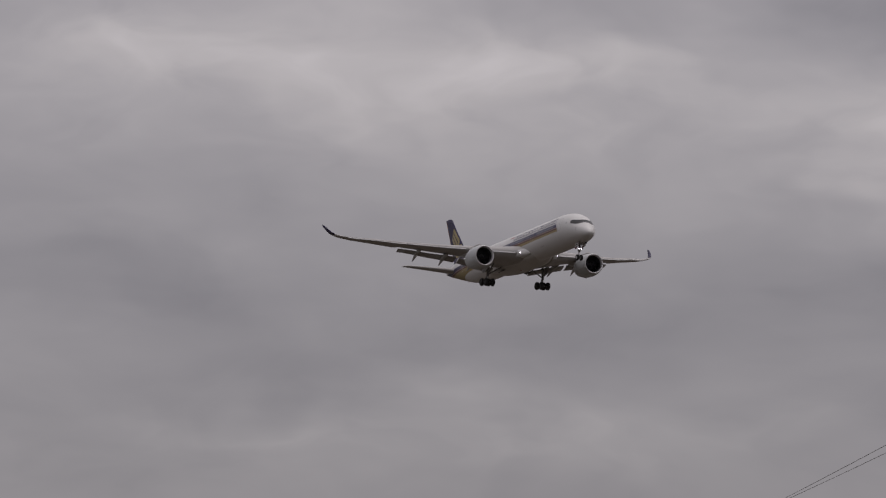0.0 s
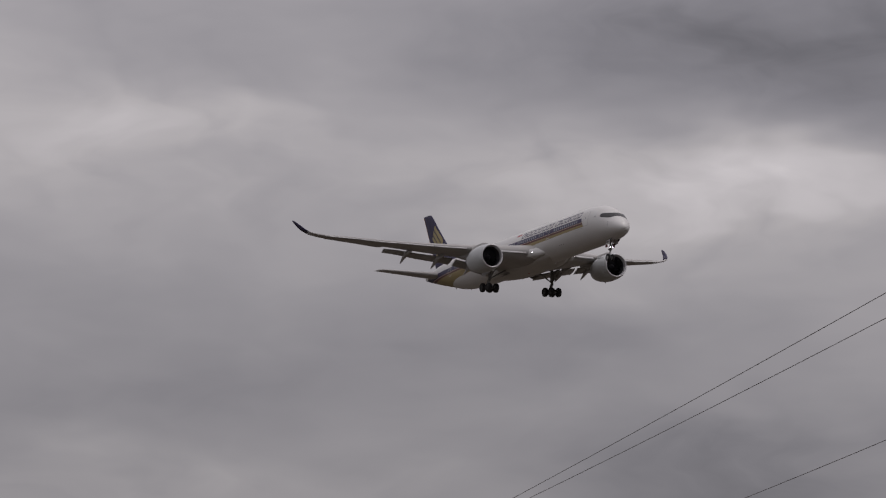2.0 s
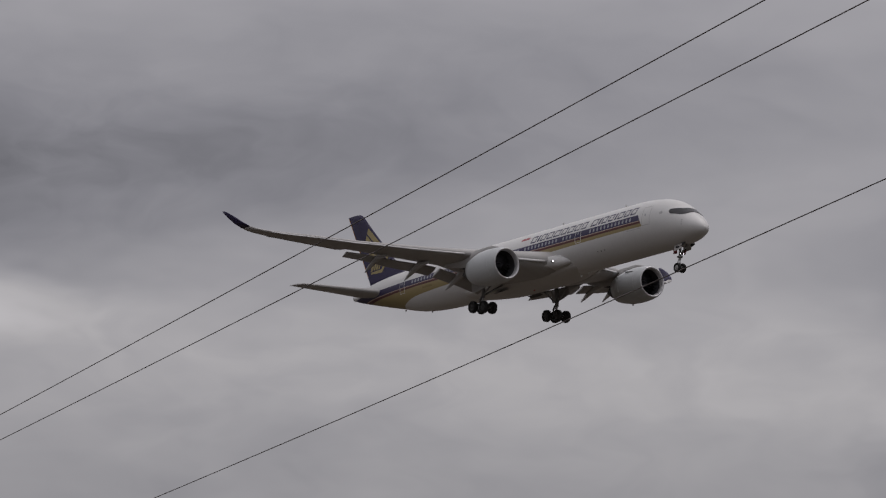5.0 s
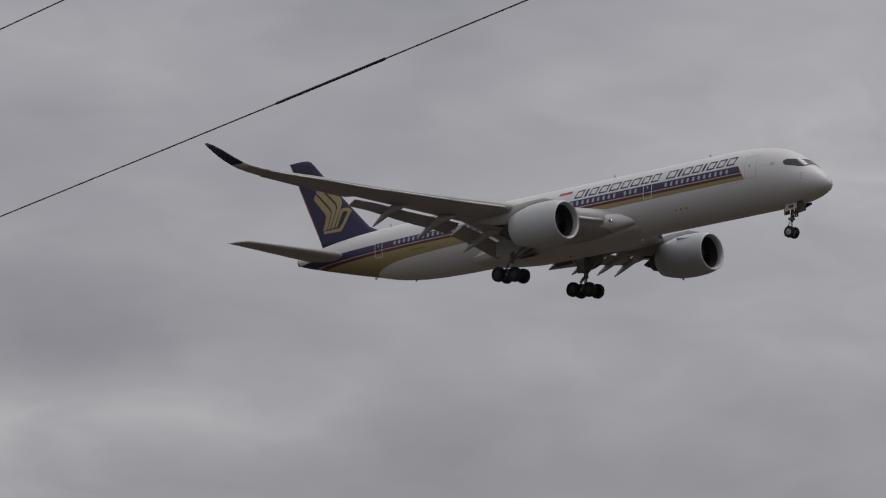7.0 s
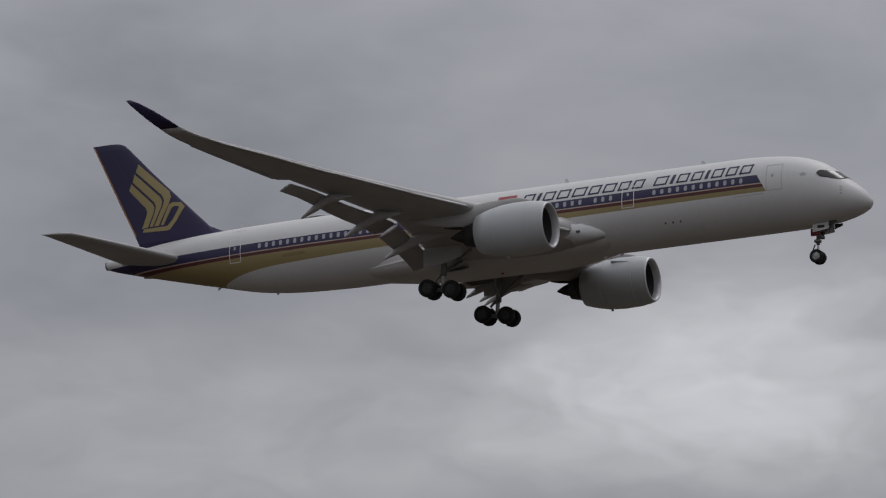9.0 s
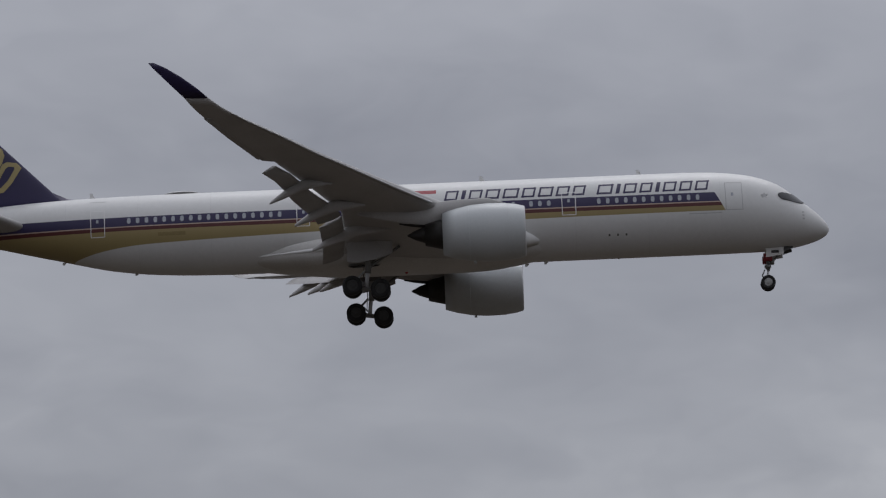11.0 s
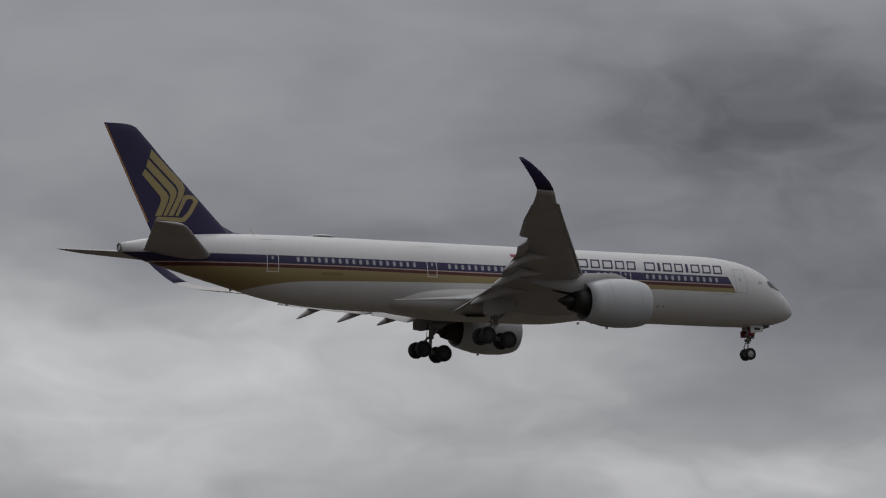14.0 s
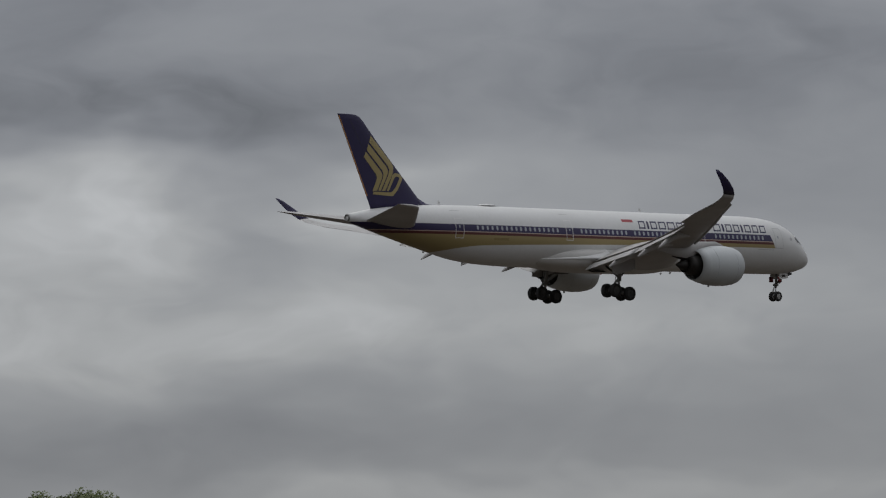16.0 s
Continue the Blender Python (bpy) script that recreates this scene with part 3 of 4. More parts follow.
    # strake on the inboard shoulder and a drain mast
    for sg in (-side,):
        a = radians(48)
        y0, z0 = c[1] + sg * 2.04 * math.sin(a), c[2] + 2.04 * math.cos(a)
        y1, z1 = c[1] + sg * 2.32 * math.sin(a), c[2] + 2.32 * math.cos(a)
        bm = loft([[(-23.8, y0 - 0.02, z0), (-25.4, y0 - 0.02, z0), (-25.3, y1, z1)], [(-23.8, y0 + 0.02, z0), (-25.4, y0 + 0.02, z0), (-25.3, y1 + 0.01, z1)]])
        part("strake", bm, M_NAC, nac)
    part("drain_mast", block((-26.1, c[1] - 0.04, c[2] - 2.2), (-25.9, c[1] + 0.04, c[2] - 1.9), 0.01), M_NAC, nac)


def wheel(parent, x, y, z, r, w):
    """A tyre with rounded shoulders on a dished hub, its axle across."""
    n = 28
    tyre = []
    for yy, rr in ((-w * 0.38, r * 0.55), (-w * 0.5, r * 0.66), (-w * 0.5, r * 0.86), (-w * 0.36, r * 0.97), (-w * 0.12, r), (w * 0.12, r), (w * 0.36, r * 0.97), (w * 0.5, r * 0.86), (w * 0.5, r * 0.66), (w * 0.38, r * 0.55)):
        tyre.append([(x + rr * math.cos(k * 2 * math.pi / n), y + yy, z + rr * math.sin(k * 2 * math.pi / n)) for k in range(n)])
    t = part("wheel", loft(tyre, caps=False), M_TYRE, parent, "black rubber tyre")
    hub = []
    for yy, rr in ((-w * 0.40, 0.02), (-w * 0.46, r * 0.16), (-w * 0.40, r * 0.22), (-w * 0.30, r * 0.42), (-w * 0.39, r * 0.57), (w * 0.39, r * 0.57), (w * 0.30, r * 0.42), (w * 0.40, r * 0.22), (w * 0.46, r * 0.16), (w * 0.40, 0.02)):
        hub.append([(x + rr * math.cos(k * 2 * math.pi / 20), y + yy, z + rr * math.sin(k * 2 * math.pi / 20)) for k in range(20)])
    part("hub", loft(hub), M_HUB if r < 0.6 else M_BAY, t, "grey wheel hub")


def build_main_gear(plane, side):
    y = side * 5.4
    g = part("main_gear", tube((-33.6, y * 0.985, -2.2), (-33.72, y, -4.55), 0.24, 0.22, 16), M_STRUT, plane, "lowered four-wheel main landing gear")
    part("piston", tube((-33.76, y, -4.4), (-33.88, y, -5.66), 0.15, 0.15, 14), M_SLAT, g)
    part("bogie_beam", tube((-35.0, y, -5.48), (-32.76, y, -5.84), 0.17, 0.17, 12), M_STRUT, g)
    for s, z in ((34.88, -5.52), (32.86, -5.83)):
        part("axle", tube((-s, y - 0.75, z), (-s, y + 0.75, z), 0.1), M_STRUT, g)
        for o in (-0.62, 0.62):
            wheel(g, -s, y + o, z, 0.72, 0.54)
    part("side_brace", tube((-33.2, y * 0.55, -2.9), (-33.65, y, -4.3), 0.12, 0.1), M_STRUT, g)
    part("drag_brace", tube((-31.4, y * 0.95, -2.6), (-33.6, y, -4.1), 0.11, 0.1), M_STRUT, g)
    part("torque_link", loft([[(-34.0, y - 0.18, -4.35), (-34.0, y + 0.18, -4.35), (-34.5, y + 0.08, -4.8), (-34.5, y - 0.08, -4.8)], [(-33.92, y - 0.18, -4.45), (-33.92, y + 0.18, -4.45), (-34.4, y + 0.08, -4.9), (-34.4, y - 0.08, -4.9)]]), M_STRUT, g, smooth=False)
    part("torque_link", loft([[(-34.5, y - 0.08, -4.8), (-34.5, y + 0.08, -4.8), (-34.05, y + 0.16, -5.35), (-34.05, y - 0.16, -5.35)], [(-34.4, y - 0.08, -4.86), (-34.4, y + 0.08, -4.86), (-33.95, y + 0.16, -5.35), (-33.95, y - 0.16, -5.35)]]), M_STRUT, g, smooth=False)
    part("brake_hose", tube((-33.95, y + 0.2, -3.2), (-34.1, y + 0.22, -5.3), 0.03, 0.03, 6), M_BAY, g)
    # leg door, a dished plate beside the strut
    yo = y + side * 0.42
    rings = []
    for s, zt, zb in ((31.9, -2.35, -3.25), (33.0, -2.3, -3.6), (34.4, -2.3, -3.85), (35.2, -2.35, -3.75)):
        rings.append([(-s, yo, zt), (-s, yo + side * 0.07, zt), (-s, yo + side * 0.12, zb), (-s, yo + side * 0.05, zb)])
    part("leg_door", loft(rings), M_FLAP, g, "grey landing gear leg door", smooth=False)
    # open bay door hanging near the keel
    yk = side * 2.2
    rings = [[(-s, yk, -3.35), (-s, yk + side * 0.06, -3.35), (-s, yk + side * 0.55, zb), (-s, yk + side * 0.48, zb)] for s, zb in ((32.9, -3.46), (33.3, -3.55), (34.9, -3.6), (35.2, -3.48))]
    part("bay_door", loft(rings), M_DOOR, g, "dark grey open landing gear bay door", smooth=False)


def build_nose_gear(plane):
    g = part("nose_gear", tube((-4.45, 0, -2.7), (-4.6, 0, -4.55), 0.15, 0.14, 14), M_STRUT, plane, "lowered twin-wheel nose landing gear")
    part("piston", tube((-4.6, 0, -4.5), (-4.66, 0, -5.5), 0.09), M_SLAT, g)
    part("axle", tube((-4.66, -0.5, -5.51), (-4.66, 0.5, -5.51), 0.07), M_STRUT, g)
    for o in (-0.37, 0.37):
        wheel(g, -4.66, o, -5.51, 0.54, 0.36)
    part("drag_brace", tube((-3.1, 0, -2.9), (-4.5, 0, -4.1), 0.08), M_STRUT, g)
    part("torque_link", tube((-4.85, 0, -4.5), (-5.05, 0, -4.95), 0.05), M_STRUT, g)
    part("torque_link", tube((-5.05, 0, -4.95), (-4.75, 0, -5.4), 0.05), M_STRUT, g)
    part("steering_collar", block((-4.85, -0.24, -4.4), (-4.38, 0.24, -4.15), 0.04), M_STRUT, g)
    for sd in (-1, 1):
        d = part("gear_door", loft([[(-s, sd * 0.62, -2.98), (-s, sd * 0.66, -2.98), (-s, sd * 0.74, zb), (-s, sd * 0.70, zb)] for s, zb in ((3.45, -3.55), (4.75, -3.70))]), M_FAIR, g, "white nose gear door", smooth=False)
        part("code_bar", block((-4.35, sd * 0.72 - 0.02, -3.4), (-3.8, sd * 0.72 + 0.02, -3.2), 0.004), M_BAY, d, "small dark code bar")
        part("bay_panel", block((-4.95, sd * 0.62 - 0.02, -3.98), (-4.3, sd * 0.62 + 0.02, -3.4), 0.008), M_MAROON, g, "dark red panel behind the nose gear door")
        part("forward_door", loft([[(-s, sd * 0.6, -2.95), (-s, sd * 0.64, -2.95), (-s, sd * 0.72, zb), (-s, sd * 0.68, zb)] for s, zb in ((2.75, -3.12), (3.42, -3.32))]), M_BAY, g, "open forward gear door", smooth=False)
        lp = part("taxi_lamp", revolve([(4.45, 0.02), (4.42, 0.11), (4.14, 0.13), (4.14, 0.115), (4.36, 0.11)], (0, sd * 0.2, -4.0), 16), M_STRUT, g, "taxi lamp housing on the nose gear")
        part("lens", revolve([(4.33, 0.105), (4.32, 0.003)], (0, sd * 0.2, -4.0), 16), M_LAMP, lp, "lit lamp lens")


def fin_row(z):
    rows = [(2.2, 55.4, 63.05), (2.88, 56.07, 63.33), (6.0, 59.22, 64.80), (8.88, 62.1, 66.14), (10.9, 64.0, 67.08), (11.3, 64.42, 67.27), (11.5, 64.9, 67.36), (11.57, 65.5, 67.4)]
    return table(rows, z, 1), table(rows, z, 2)


def fin_surface(s, z):
    le, te = fin_row(min(max(z, 2.2), 11.57))
    x = min(max((s - le) / (te - le), 0.0), 1.0)
    return 0.09 / 0.12 * (te - le) * (0.2969 * math.sqrt(x) - 0.126 * x - 0.3516 * x * x + 0.2843 * x ** 3 - 0.1030 * x ** 4) * 0.6


def ribbon(one, two, side):
    """A gold strip on the fin between two edges, given as station and height in metres."""
    rows = []
    for (a, b), (c, d) in zip(zip(one, one[1:]), zip(two, two[1:])):
        for k in range(8):
            t = k / 8
            rows.append(((a[0] + (b[0] - a[0]) * t, a[1] + (b[1] - a[1]) * t), (c[0] + (d[0] - c[0]) * t, c[1] + (d[1] - c[1]) * t)))
    rows.append((one[-1], two[-1]))
    out = []
    for p, q in rows:
        r = []
        for k in range(5):
            st, z = p[0] + (q[0] - p[0]) * k / 4, p[1] + (q[1] - p[1]) * k / 4
            r.append((-st, side * (fin_surface(st, z) + 0.025), z))
        out.append(r)
    return loft(out, closed=False)


def build_tail(plane):
    rings = []
    for z in (2.2, 2.88, 4, 5, 6, 7.5, 8.88, 10, 10.9, 11.3, 11.5, 11.57):
        le, te = fin_row(z)
        r = []
        for k in range(28):
            a = math.pi * k / 14
            x = 0.5 * (1 + math.cos(a))
            s = le + (te - le) * x
            r.append((-s, (1 if k <= 14 else -1) * fin_surface(s, z) * (1 if z < 11.5 else 0.55), z))
        rings.append(r)
    fin = part("tail_fin", loft(rings), M_NAVY, plane, "navy tail fin with gold emblem shapes")
    dors = loft([[(-54.6, -0.01, 2.80), (-54.6, 0.01, 2.80), (-54.6, 0, 2.86)], [(-55.6, -0.2, 2.70), (-55.6, 0.2, 2.70), (-55.6, 0, 2.98)], [(-56.9, -0.3, 2.6), (-56.9, 0.3, 2.6), (-56.9, 0, 3.6)]])
    part("dorsal_fillet", dors, M_NAVY, fin)
    for side in (-1, 1):
        # emblem: three bent gold plumes and a curled hook, as plain shapes
        part("emblem_plume", ribbon([(63.14, 9.53), (60.30, 6.86), (60.15, 6.38), (60.34, 5.80), (61.30, 4.08)], [(63.36, 8.86), (60.97, 6.60), (60.77, 6.17), (60.90, 5.69), (61.73, 4.08)], side), M_GOLD, fin, "plain gold plume shape")
        part("emblem_plume", ribbon([(63.47, 8.71), (61.10, 6.45), (60.93, 6.08), (61.04, 5.63), (61.86, 4.08)], [(63.68, 8.06), (61.71, 6.13), (61.53, 5.74), (61.64, 5.26), (62.19, 4.08)], side), M_GOLD, fin, "plain gold plume shape")
        part("emblem_plume", ribbon([(63.79, 7.91), (61.84, 6.00), (61.66, 5.65), (61.77, 5.22), (62.32, 4.08)], [(64.03, 7.38), (62.47, 5.69), (62.36, 5.35), (62.47, 5.00), (62.90, 4.01)], side), M_GOLD, fin, "plain gold plume shape")
        part("emblem_hook", ribbon([(61.12, 4.08), (60.32, 5.74), (59.99, 5.91), (59.26, 5.82), (58.91, 5.44), (59.65, 4.27), (60.25, 3.63), (60.58, 3.58), (62.86, 3.71)], [(60.84, 4.08), (60.10, 5.39), (59.88, 5.56), (59.47, 5.52), (59.43, 5.35), (59.95, 4.49), (60.47, 3.97), (60.69, 3.95), (62.73, 3.97)], side), M_GOLD, fin, "plain gold hook shape")
        part("trailing_stripe", decal([(63.60, 3.5), (67.29, 11.40), (67.17, 11.40), (63.46, 3.5)], side, fin_surface, 0.22, 0.02), M_ORANGE, fin, "thin orange stripe on the rudder edge")
        part("rudder_joint", decal([(61.05, 3.1), (65.98, 11.2), (65.94, 11.2), (61.0, 3.1)], side, fin_surface, 0.22, 0.014), M_BAY, fin)
        # tailplane
        rows = [(0.5, 57.9, 64.3, 0.70, 0.095, -4), (1.5, 58.5, 64.6, 0.83, 0.095, -4), (8.3, 64.15, 67.15, 2.0, 0.08, -4), (8.8, 64.75, 67.4, 2.1, 0.07, -4), (9.05, 65.6, 67.5, 2.15, 0.05, -4)]
        stab = part("tailplane", loft(sections(rows, side, thin=0.99)), M_WING, plane, "grey swept tailplane")
    part("tail_cone_pipe", revolve([(66.05, 0.30), (66.14, 0.37), (66.24, 0.36), (66.25, 0.27), (65.9, 0.24), (65.8, 0.02)], (0, 0, 1.3), 24), M_STRUT, plane, "dark metal exhaust pipe in the tail cone")


def build_fuselage(plane):
    st = [0, 0.05, 0.1, 0.2, 0.35, 0.6, 0.9, 1.2, 1.55, 1.9, 2.3, 2.7, 3.15, 3.6, 4.2, 4.8, 5.5, 6.2, 7.2, 8.2, 9.3, 10.5]
    st += [10.5 + (43 - 10.5) * k / 14 for k in range(1, 15)] + [43 + 23.15 * k / 30 for k in range(1, 31)]
    body = part("fuselage", loft([ring(s, 96) for s in st]), M_BODY, plane, "white fuselage with navy and gold cheatline")
    # belly fairing round the wing root
    rings = []
    for k in range(29):
        u = k / 28
        s = 20.4 + 22.4 * u
        g = min(1, math.sin(math.pi * min(0.5, u * 1.6)) ** 0.9) if u < 0.5 else min(1, math.sin(math.pi * min(0.5, (1 - u) * 1.25)) ** 0.9)
        r = []
        for q in range(48):
            a = q * 2 * math.pi / 48
            n = 0.74
            e = min(1.0, (1 - u) / 0.30) ** 0.8 if u > 0.5 else min(1.0, (u + 0.01) / 0.2) ** 0.8
            yy = math.copysign(abs(math.sin(a)) ** n, math.sin(a)) * (1.55 + 0.9 * e + 0.85 * g)
            zz = -2.0 + math.copysign(abs(math.cos(a)) ** n, math.cos(a)) * (0.7 + 0.4 * e if math.cos(a) > 0 else 0.78 + 0.28 * e + 0.5 * g)
            r.append((-s, yy, zz))
        rings.append(r)
    part("belly_fairing", loft(rings), M_FAIR, plane, "off-white belly fairing at the wing root")
    # trailing fillet behind each wing root
    for side in (-1, 1):
        out = []
        for k in range(13):
            u = k / 12
            s, yo, ze = 33.0 + 9.2 * u, 4.5 - 2.62 * u ** 0.9, -2.1 - 0.24 * u
            zt, zb = -0.62 - 1.66 * u ** 2.0, -2.75 + 0.34 * u
            r = []
            for q in range(9):
                v = q / 8
                r.append((-s, side * (min(2.5, yo - 0.3) + (yo - min(2.5, yo - 0.3)) * v ** 1.5), zt + (ze + 0.03 - zt) * v ** 0.75))
            out.append(r + [(-s, side * yo, ze - 0.04), (-s, side * min(2.5, yo - 0.3), zb)])
        part("wing_root_fillet", loft(out), M_WHITE, body, "smooth white fillet behind the wing root")
        out = [[(-s, side * min(2.6, yo - 0.5), zt), (-s, side * yo * 0.96, zc + 0.33 * h), (-s, side * yo, zc), (-s, side * yo * 0.96, zc - 0.3 * h), (-s, side * min(2.6, yo - 0.5), zb)] for s, yo, zt, zc, zb, h in ((20.9, 2.1, -1.6, -1.95, -2.2, 0.4), (21.6, 2.6, -1.4, -1.95, -2.4, 0.8), (22.3, 3.05, -1.2, -1.95, -2.6, 1.3), (23.4, 3.85, -1.0, -1.9, -2.8, 1.7), (25.5, 4.8, -0.9, -1.85, -2.9, 1.9))]
        part("wing_root_glove", loft(out), M_WHITE, body, "white wing root glove")
        surf = skin
        # cabin doors
        for s0, s1, z0, z1, mat in ((7.62, 6.35, -0.52, 1.65, M_LINE2), (19.52, 18.48, -0.42, 1.35, M_LINE), (38.80, 37.84, -0.40, 1.68, M_LINE), (53.82, 52.76, -0.50, 1.52, M_LINE)):
            d = part("cabin_door", frame_plates([(s0, z0), (s1, z0), (s1, z1), (s0, z1)], 0.055, side, surf), mat, body, "pale outline of a closed cabin door")
            if s0 > 30:
                part("rain_gutter", decal([(s0 + 0.1, 2.28), (s1 - 0.1, 2.28), (s1 - 0.1, 2.33), (s0 + 0.1, 2.33)], side, surf, 0.3, 0.012), M_LINE2, d)
            part("door_pane", decal([(s0 - 0.42, 0.55), (s0 - 0.6, 0.55), (s0 - 0.6, 0.8), (s0 - 0.42, 0.8)], side, surf, 0.3, 0.012), M_PANE, d, "small door window")
        # the title is shown by plain slanted frames and bars of its size and colour
        for a, b, widths in ((28.05, 17.85, (1, 0.3, 1, 1.1, 1.2, 1, 1.1, 1, 0.95)), (16.95, 8.9, (1.2, 0.3, 1, 0.95, 0.3, 1, 0.95, 1))):
            gap = 0.27
            unit = (a - b - gap * (len(widths) - 1)) / sum(widths)
            st = a
            for w in widths:
                e = st - w * unit
                z0, z1, lean = 1.08, 1.90, 0.20
                if w < 0.5:
                    bm = decal([(st, z0), (e, z0), (e - lean, z1), (st - lean, z1)], side, surf, 0.3, 0.014)
                else:
                    bm = frame_plates([(st, z0), (e, z0), (e - lean, z1), (st - lean, z1)], 0.14, side, surf)
                part("title_bar", bm, M_NAVY, body, "plain navy title shape")
                st = e - gap
        part("flag_upper", decal([(30.2, 1.72), (28.6, 1.72), (28.6, 2.02), (30.2, 2.02)], side, surf, 0.3), M_RED, body, "red upper half of a small flag")
        part("flag_lower", decal([(30.2, 1.46), (28.6, 1.46), (28.6, 1.71), (30.2, 1.71)], side, surf, 0.3), M_WHITE, body, "white lower half of a small flag")
        for k in range(3):
            part("service_port", decal([(16.2 - 0.62 * k, -1.98), (16.08 - 0.62 * k, -1.98), (16.08 - 0.62 * k, -1.84), (16.2 - 0.62 * k, -1.84)], side, surf, 0.3), M_BAY, body)
        part("code_bar", decal([(48.9, -0.62), (46.9, -0.62), (46.9, -0.36), (48.9, -0.36)], side, surf, 0.4), M_CODE, body, "dull code bar on the gold band")
        part("hatch_line", decal([(10.3, -0.72), (7.9, -0.72), (7.9, -0.66), (10.3, -0.66)], side, surf, 0.4), M_LINE2, body)
        star = [(4.75 + (0.26 if k % 2 == 0 else 0.13) * math.sin(k * math.pi / 5), 0.55 + (0.26 if k % 2 == 0 else 0.13) * math.cos(k * math.pi / 5)) for k in range(10)]
        part("star_emblem", decal(star, side, surf, 0.3), M_LINE2, body, "small grey star-shaped mark")
        for z in (-1.25, -1.0, -0.75):
            part("sensor", decal([(2.02, z), (1.86, z), (1.86, z + 0.13), (2.02, z + 0.13)], side, surf, 0.3), M_LINE2, body)
    # wrap-round dark cockpit glazing
    lo = [(0, 1.82), (20, 1.85), (38, 1.97), (50, 2.24), (58, 2.68), (63, 3.18), (64.5, 3.42)]
    hi = [(0, 2.42), (20, 2.52), (34, 2.82), (44, 3.18), (52, 3.56), (58, 3.72), (62, 3.70), (64.5, 3.50)]

    def nose_point(s, a, out=0.03):
        top, bot, hw = (table(BODY, s, k) for k in (1, 2, 3))
        m, h = (top + bot) / 2, (top - bot) / 2
        return (-s + out, (hw + out) * math.sin(a), m + (h + out) * math.cos(a))
    for k0, k1 in ((-64.5, -44.6), (-44, -22.3), (-21.7, -0.3), (0.3, 21.7), (22.3, 44), (44.6, 64.5)):
        rows = []
        for i in range(9):
            a = k0 + (k1 - k0) * i / 8
            l, h = table(lo, abs(a), 1), table(hi, abs(a), 1)
            rows.append([nose_point(l + (h - l) * j / 5, radians(a)) for j in range(6)])
        part("cockpit_window", loft(rows, closed=False), M_GLASS, body, "dark cockpit window")
    part("cockpit_mask", loft([[nose_point(table(lo, abs(a), 1) - 0.06 + (table(hi, abs(a), 1) - table(lo, abs(a), 1) + 0.1) * j / 5, radians(a), 0.014) for j in range(6)] for a in range(-66, 67, 4)], closed=False), M_BAY, body, "black mask round the cockpit windows")
    # antennas and hump on the crown, small masts under the belly
    hump = []
    for k in range(9):
        u = k / 8
        f = math.sin(math.pi * u) ** 0.5 if 0 < u < 1 else 0.05
        hump.append([(-(45.9 + 2.6 * u), 0.62 * f * math.sin(q * math.pi / 6), 3.02 + 0.17 * f * math.cos(q * math.pi / 6)) for q in range(-3, 4)])
    part("antenna_hump", loft(hump), M_WHITE, body, "low white antenna hump")
    for s, z, h in ((53.6, 2.9, 0.42), (25.0, 3.03, 0.35), (13.5, 3.03, 0.3)):
        part("antenna", loft([[(-s, -0.03, z), (-s - 0.35, -0.03, z), (-s - 0.35, 0.03, z), (-s, 0.03, z)], [(-s - 0.2, -0.01, z + h), (-s - 0.4, -0.01, z + h), (-s - 0.4, 0.01, z + h), (-s - 0.2, 0.01, z + h)]]), M_WHITE, body, smooth=False)
    for s, z in ((15.2, -3.04), (20.6, -3.2), (22.0, -3.3), (50.5, -2.74), (55.8, -1.75)):
        part("antenna", loft([[(-s, -0.03, z), (-s - 0.3, -0.03, z), (-s - 0.3, 0.03, z), (-s, 0.03, z)], [(-s - 0.15, -0.01, z - 0.2), (-s - 0.32, -0.01, z - 0.2), (-s - 0.32, 0.01, z - 0.2), (-s - 0.15, 0.01, z - 0.2)]]), M_WHITE, body, smooth=False)
    b = bmesh.new()
    bmesh.ops.create_uvsphere(b, u_segments=12, v_segments=8, radius=0.12, matrix=Matrix.Translation((-31.0, 0, -3.55)))
    part("beacon", b, M_BEACON, body, "red beacon under the belly")
    return body


def build_windows(body):
    """Cabin windows: one rounded pane mesh for each side, shared by all its windows."""
    z0 = 0.60
    stations = [9.63 + 0.653 * k for k in range(12)] + [20.45 + 0.646 * k for k in range(26) if k not in (3, 14)] + [40.02 + 0.646 * k for k in range(18)]
    for side in (-1, 1):
        bm = bmesh.new()
        n = 14
        y0 = skin(20, z0)
        front, back = [], []
        for k in range(n):
            a = k * 2 * math.pi / n
            u = 0.135 * math.copysign(abs(math.cos(a)) ** 0.7, math.cos(a))
            v = 0.215 * math.copysign(abs(math.sin(a)) ** 0.7, math.sin(a))
            y = skin(20, z0 + v) - y0
            front.append(bm.verts.new((u, side * (y + 0.014), v)))
            back.append(bm.verts.new((u, side * (y - 0.02), v)))
        bm.faces.new(front)
        for k in range(n):
            bm.faces.new((front[k], front[(k + 1) % n], back[(k + 1) % n], back[k]))
        first = None
        for s in stations:
            if first is None:
                first = part("cabin_window", bm, M_PANE, body, "pale cabin window pane", smooth=False)
                ob = first
            else:
                ob = new("cabin_window", first.data)
                ob.parent = body
            zw = z0 - 0.09 + 0.002 * s
            ob.location = (-s, side * skin(s, zw), zw)


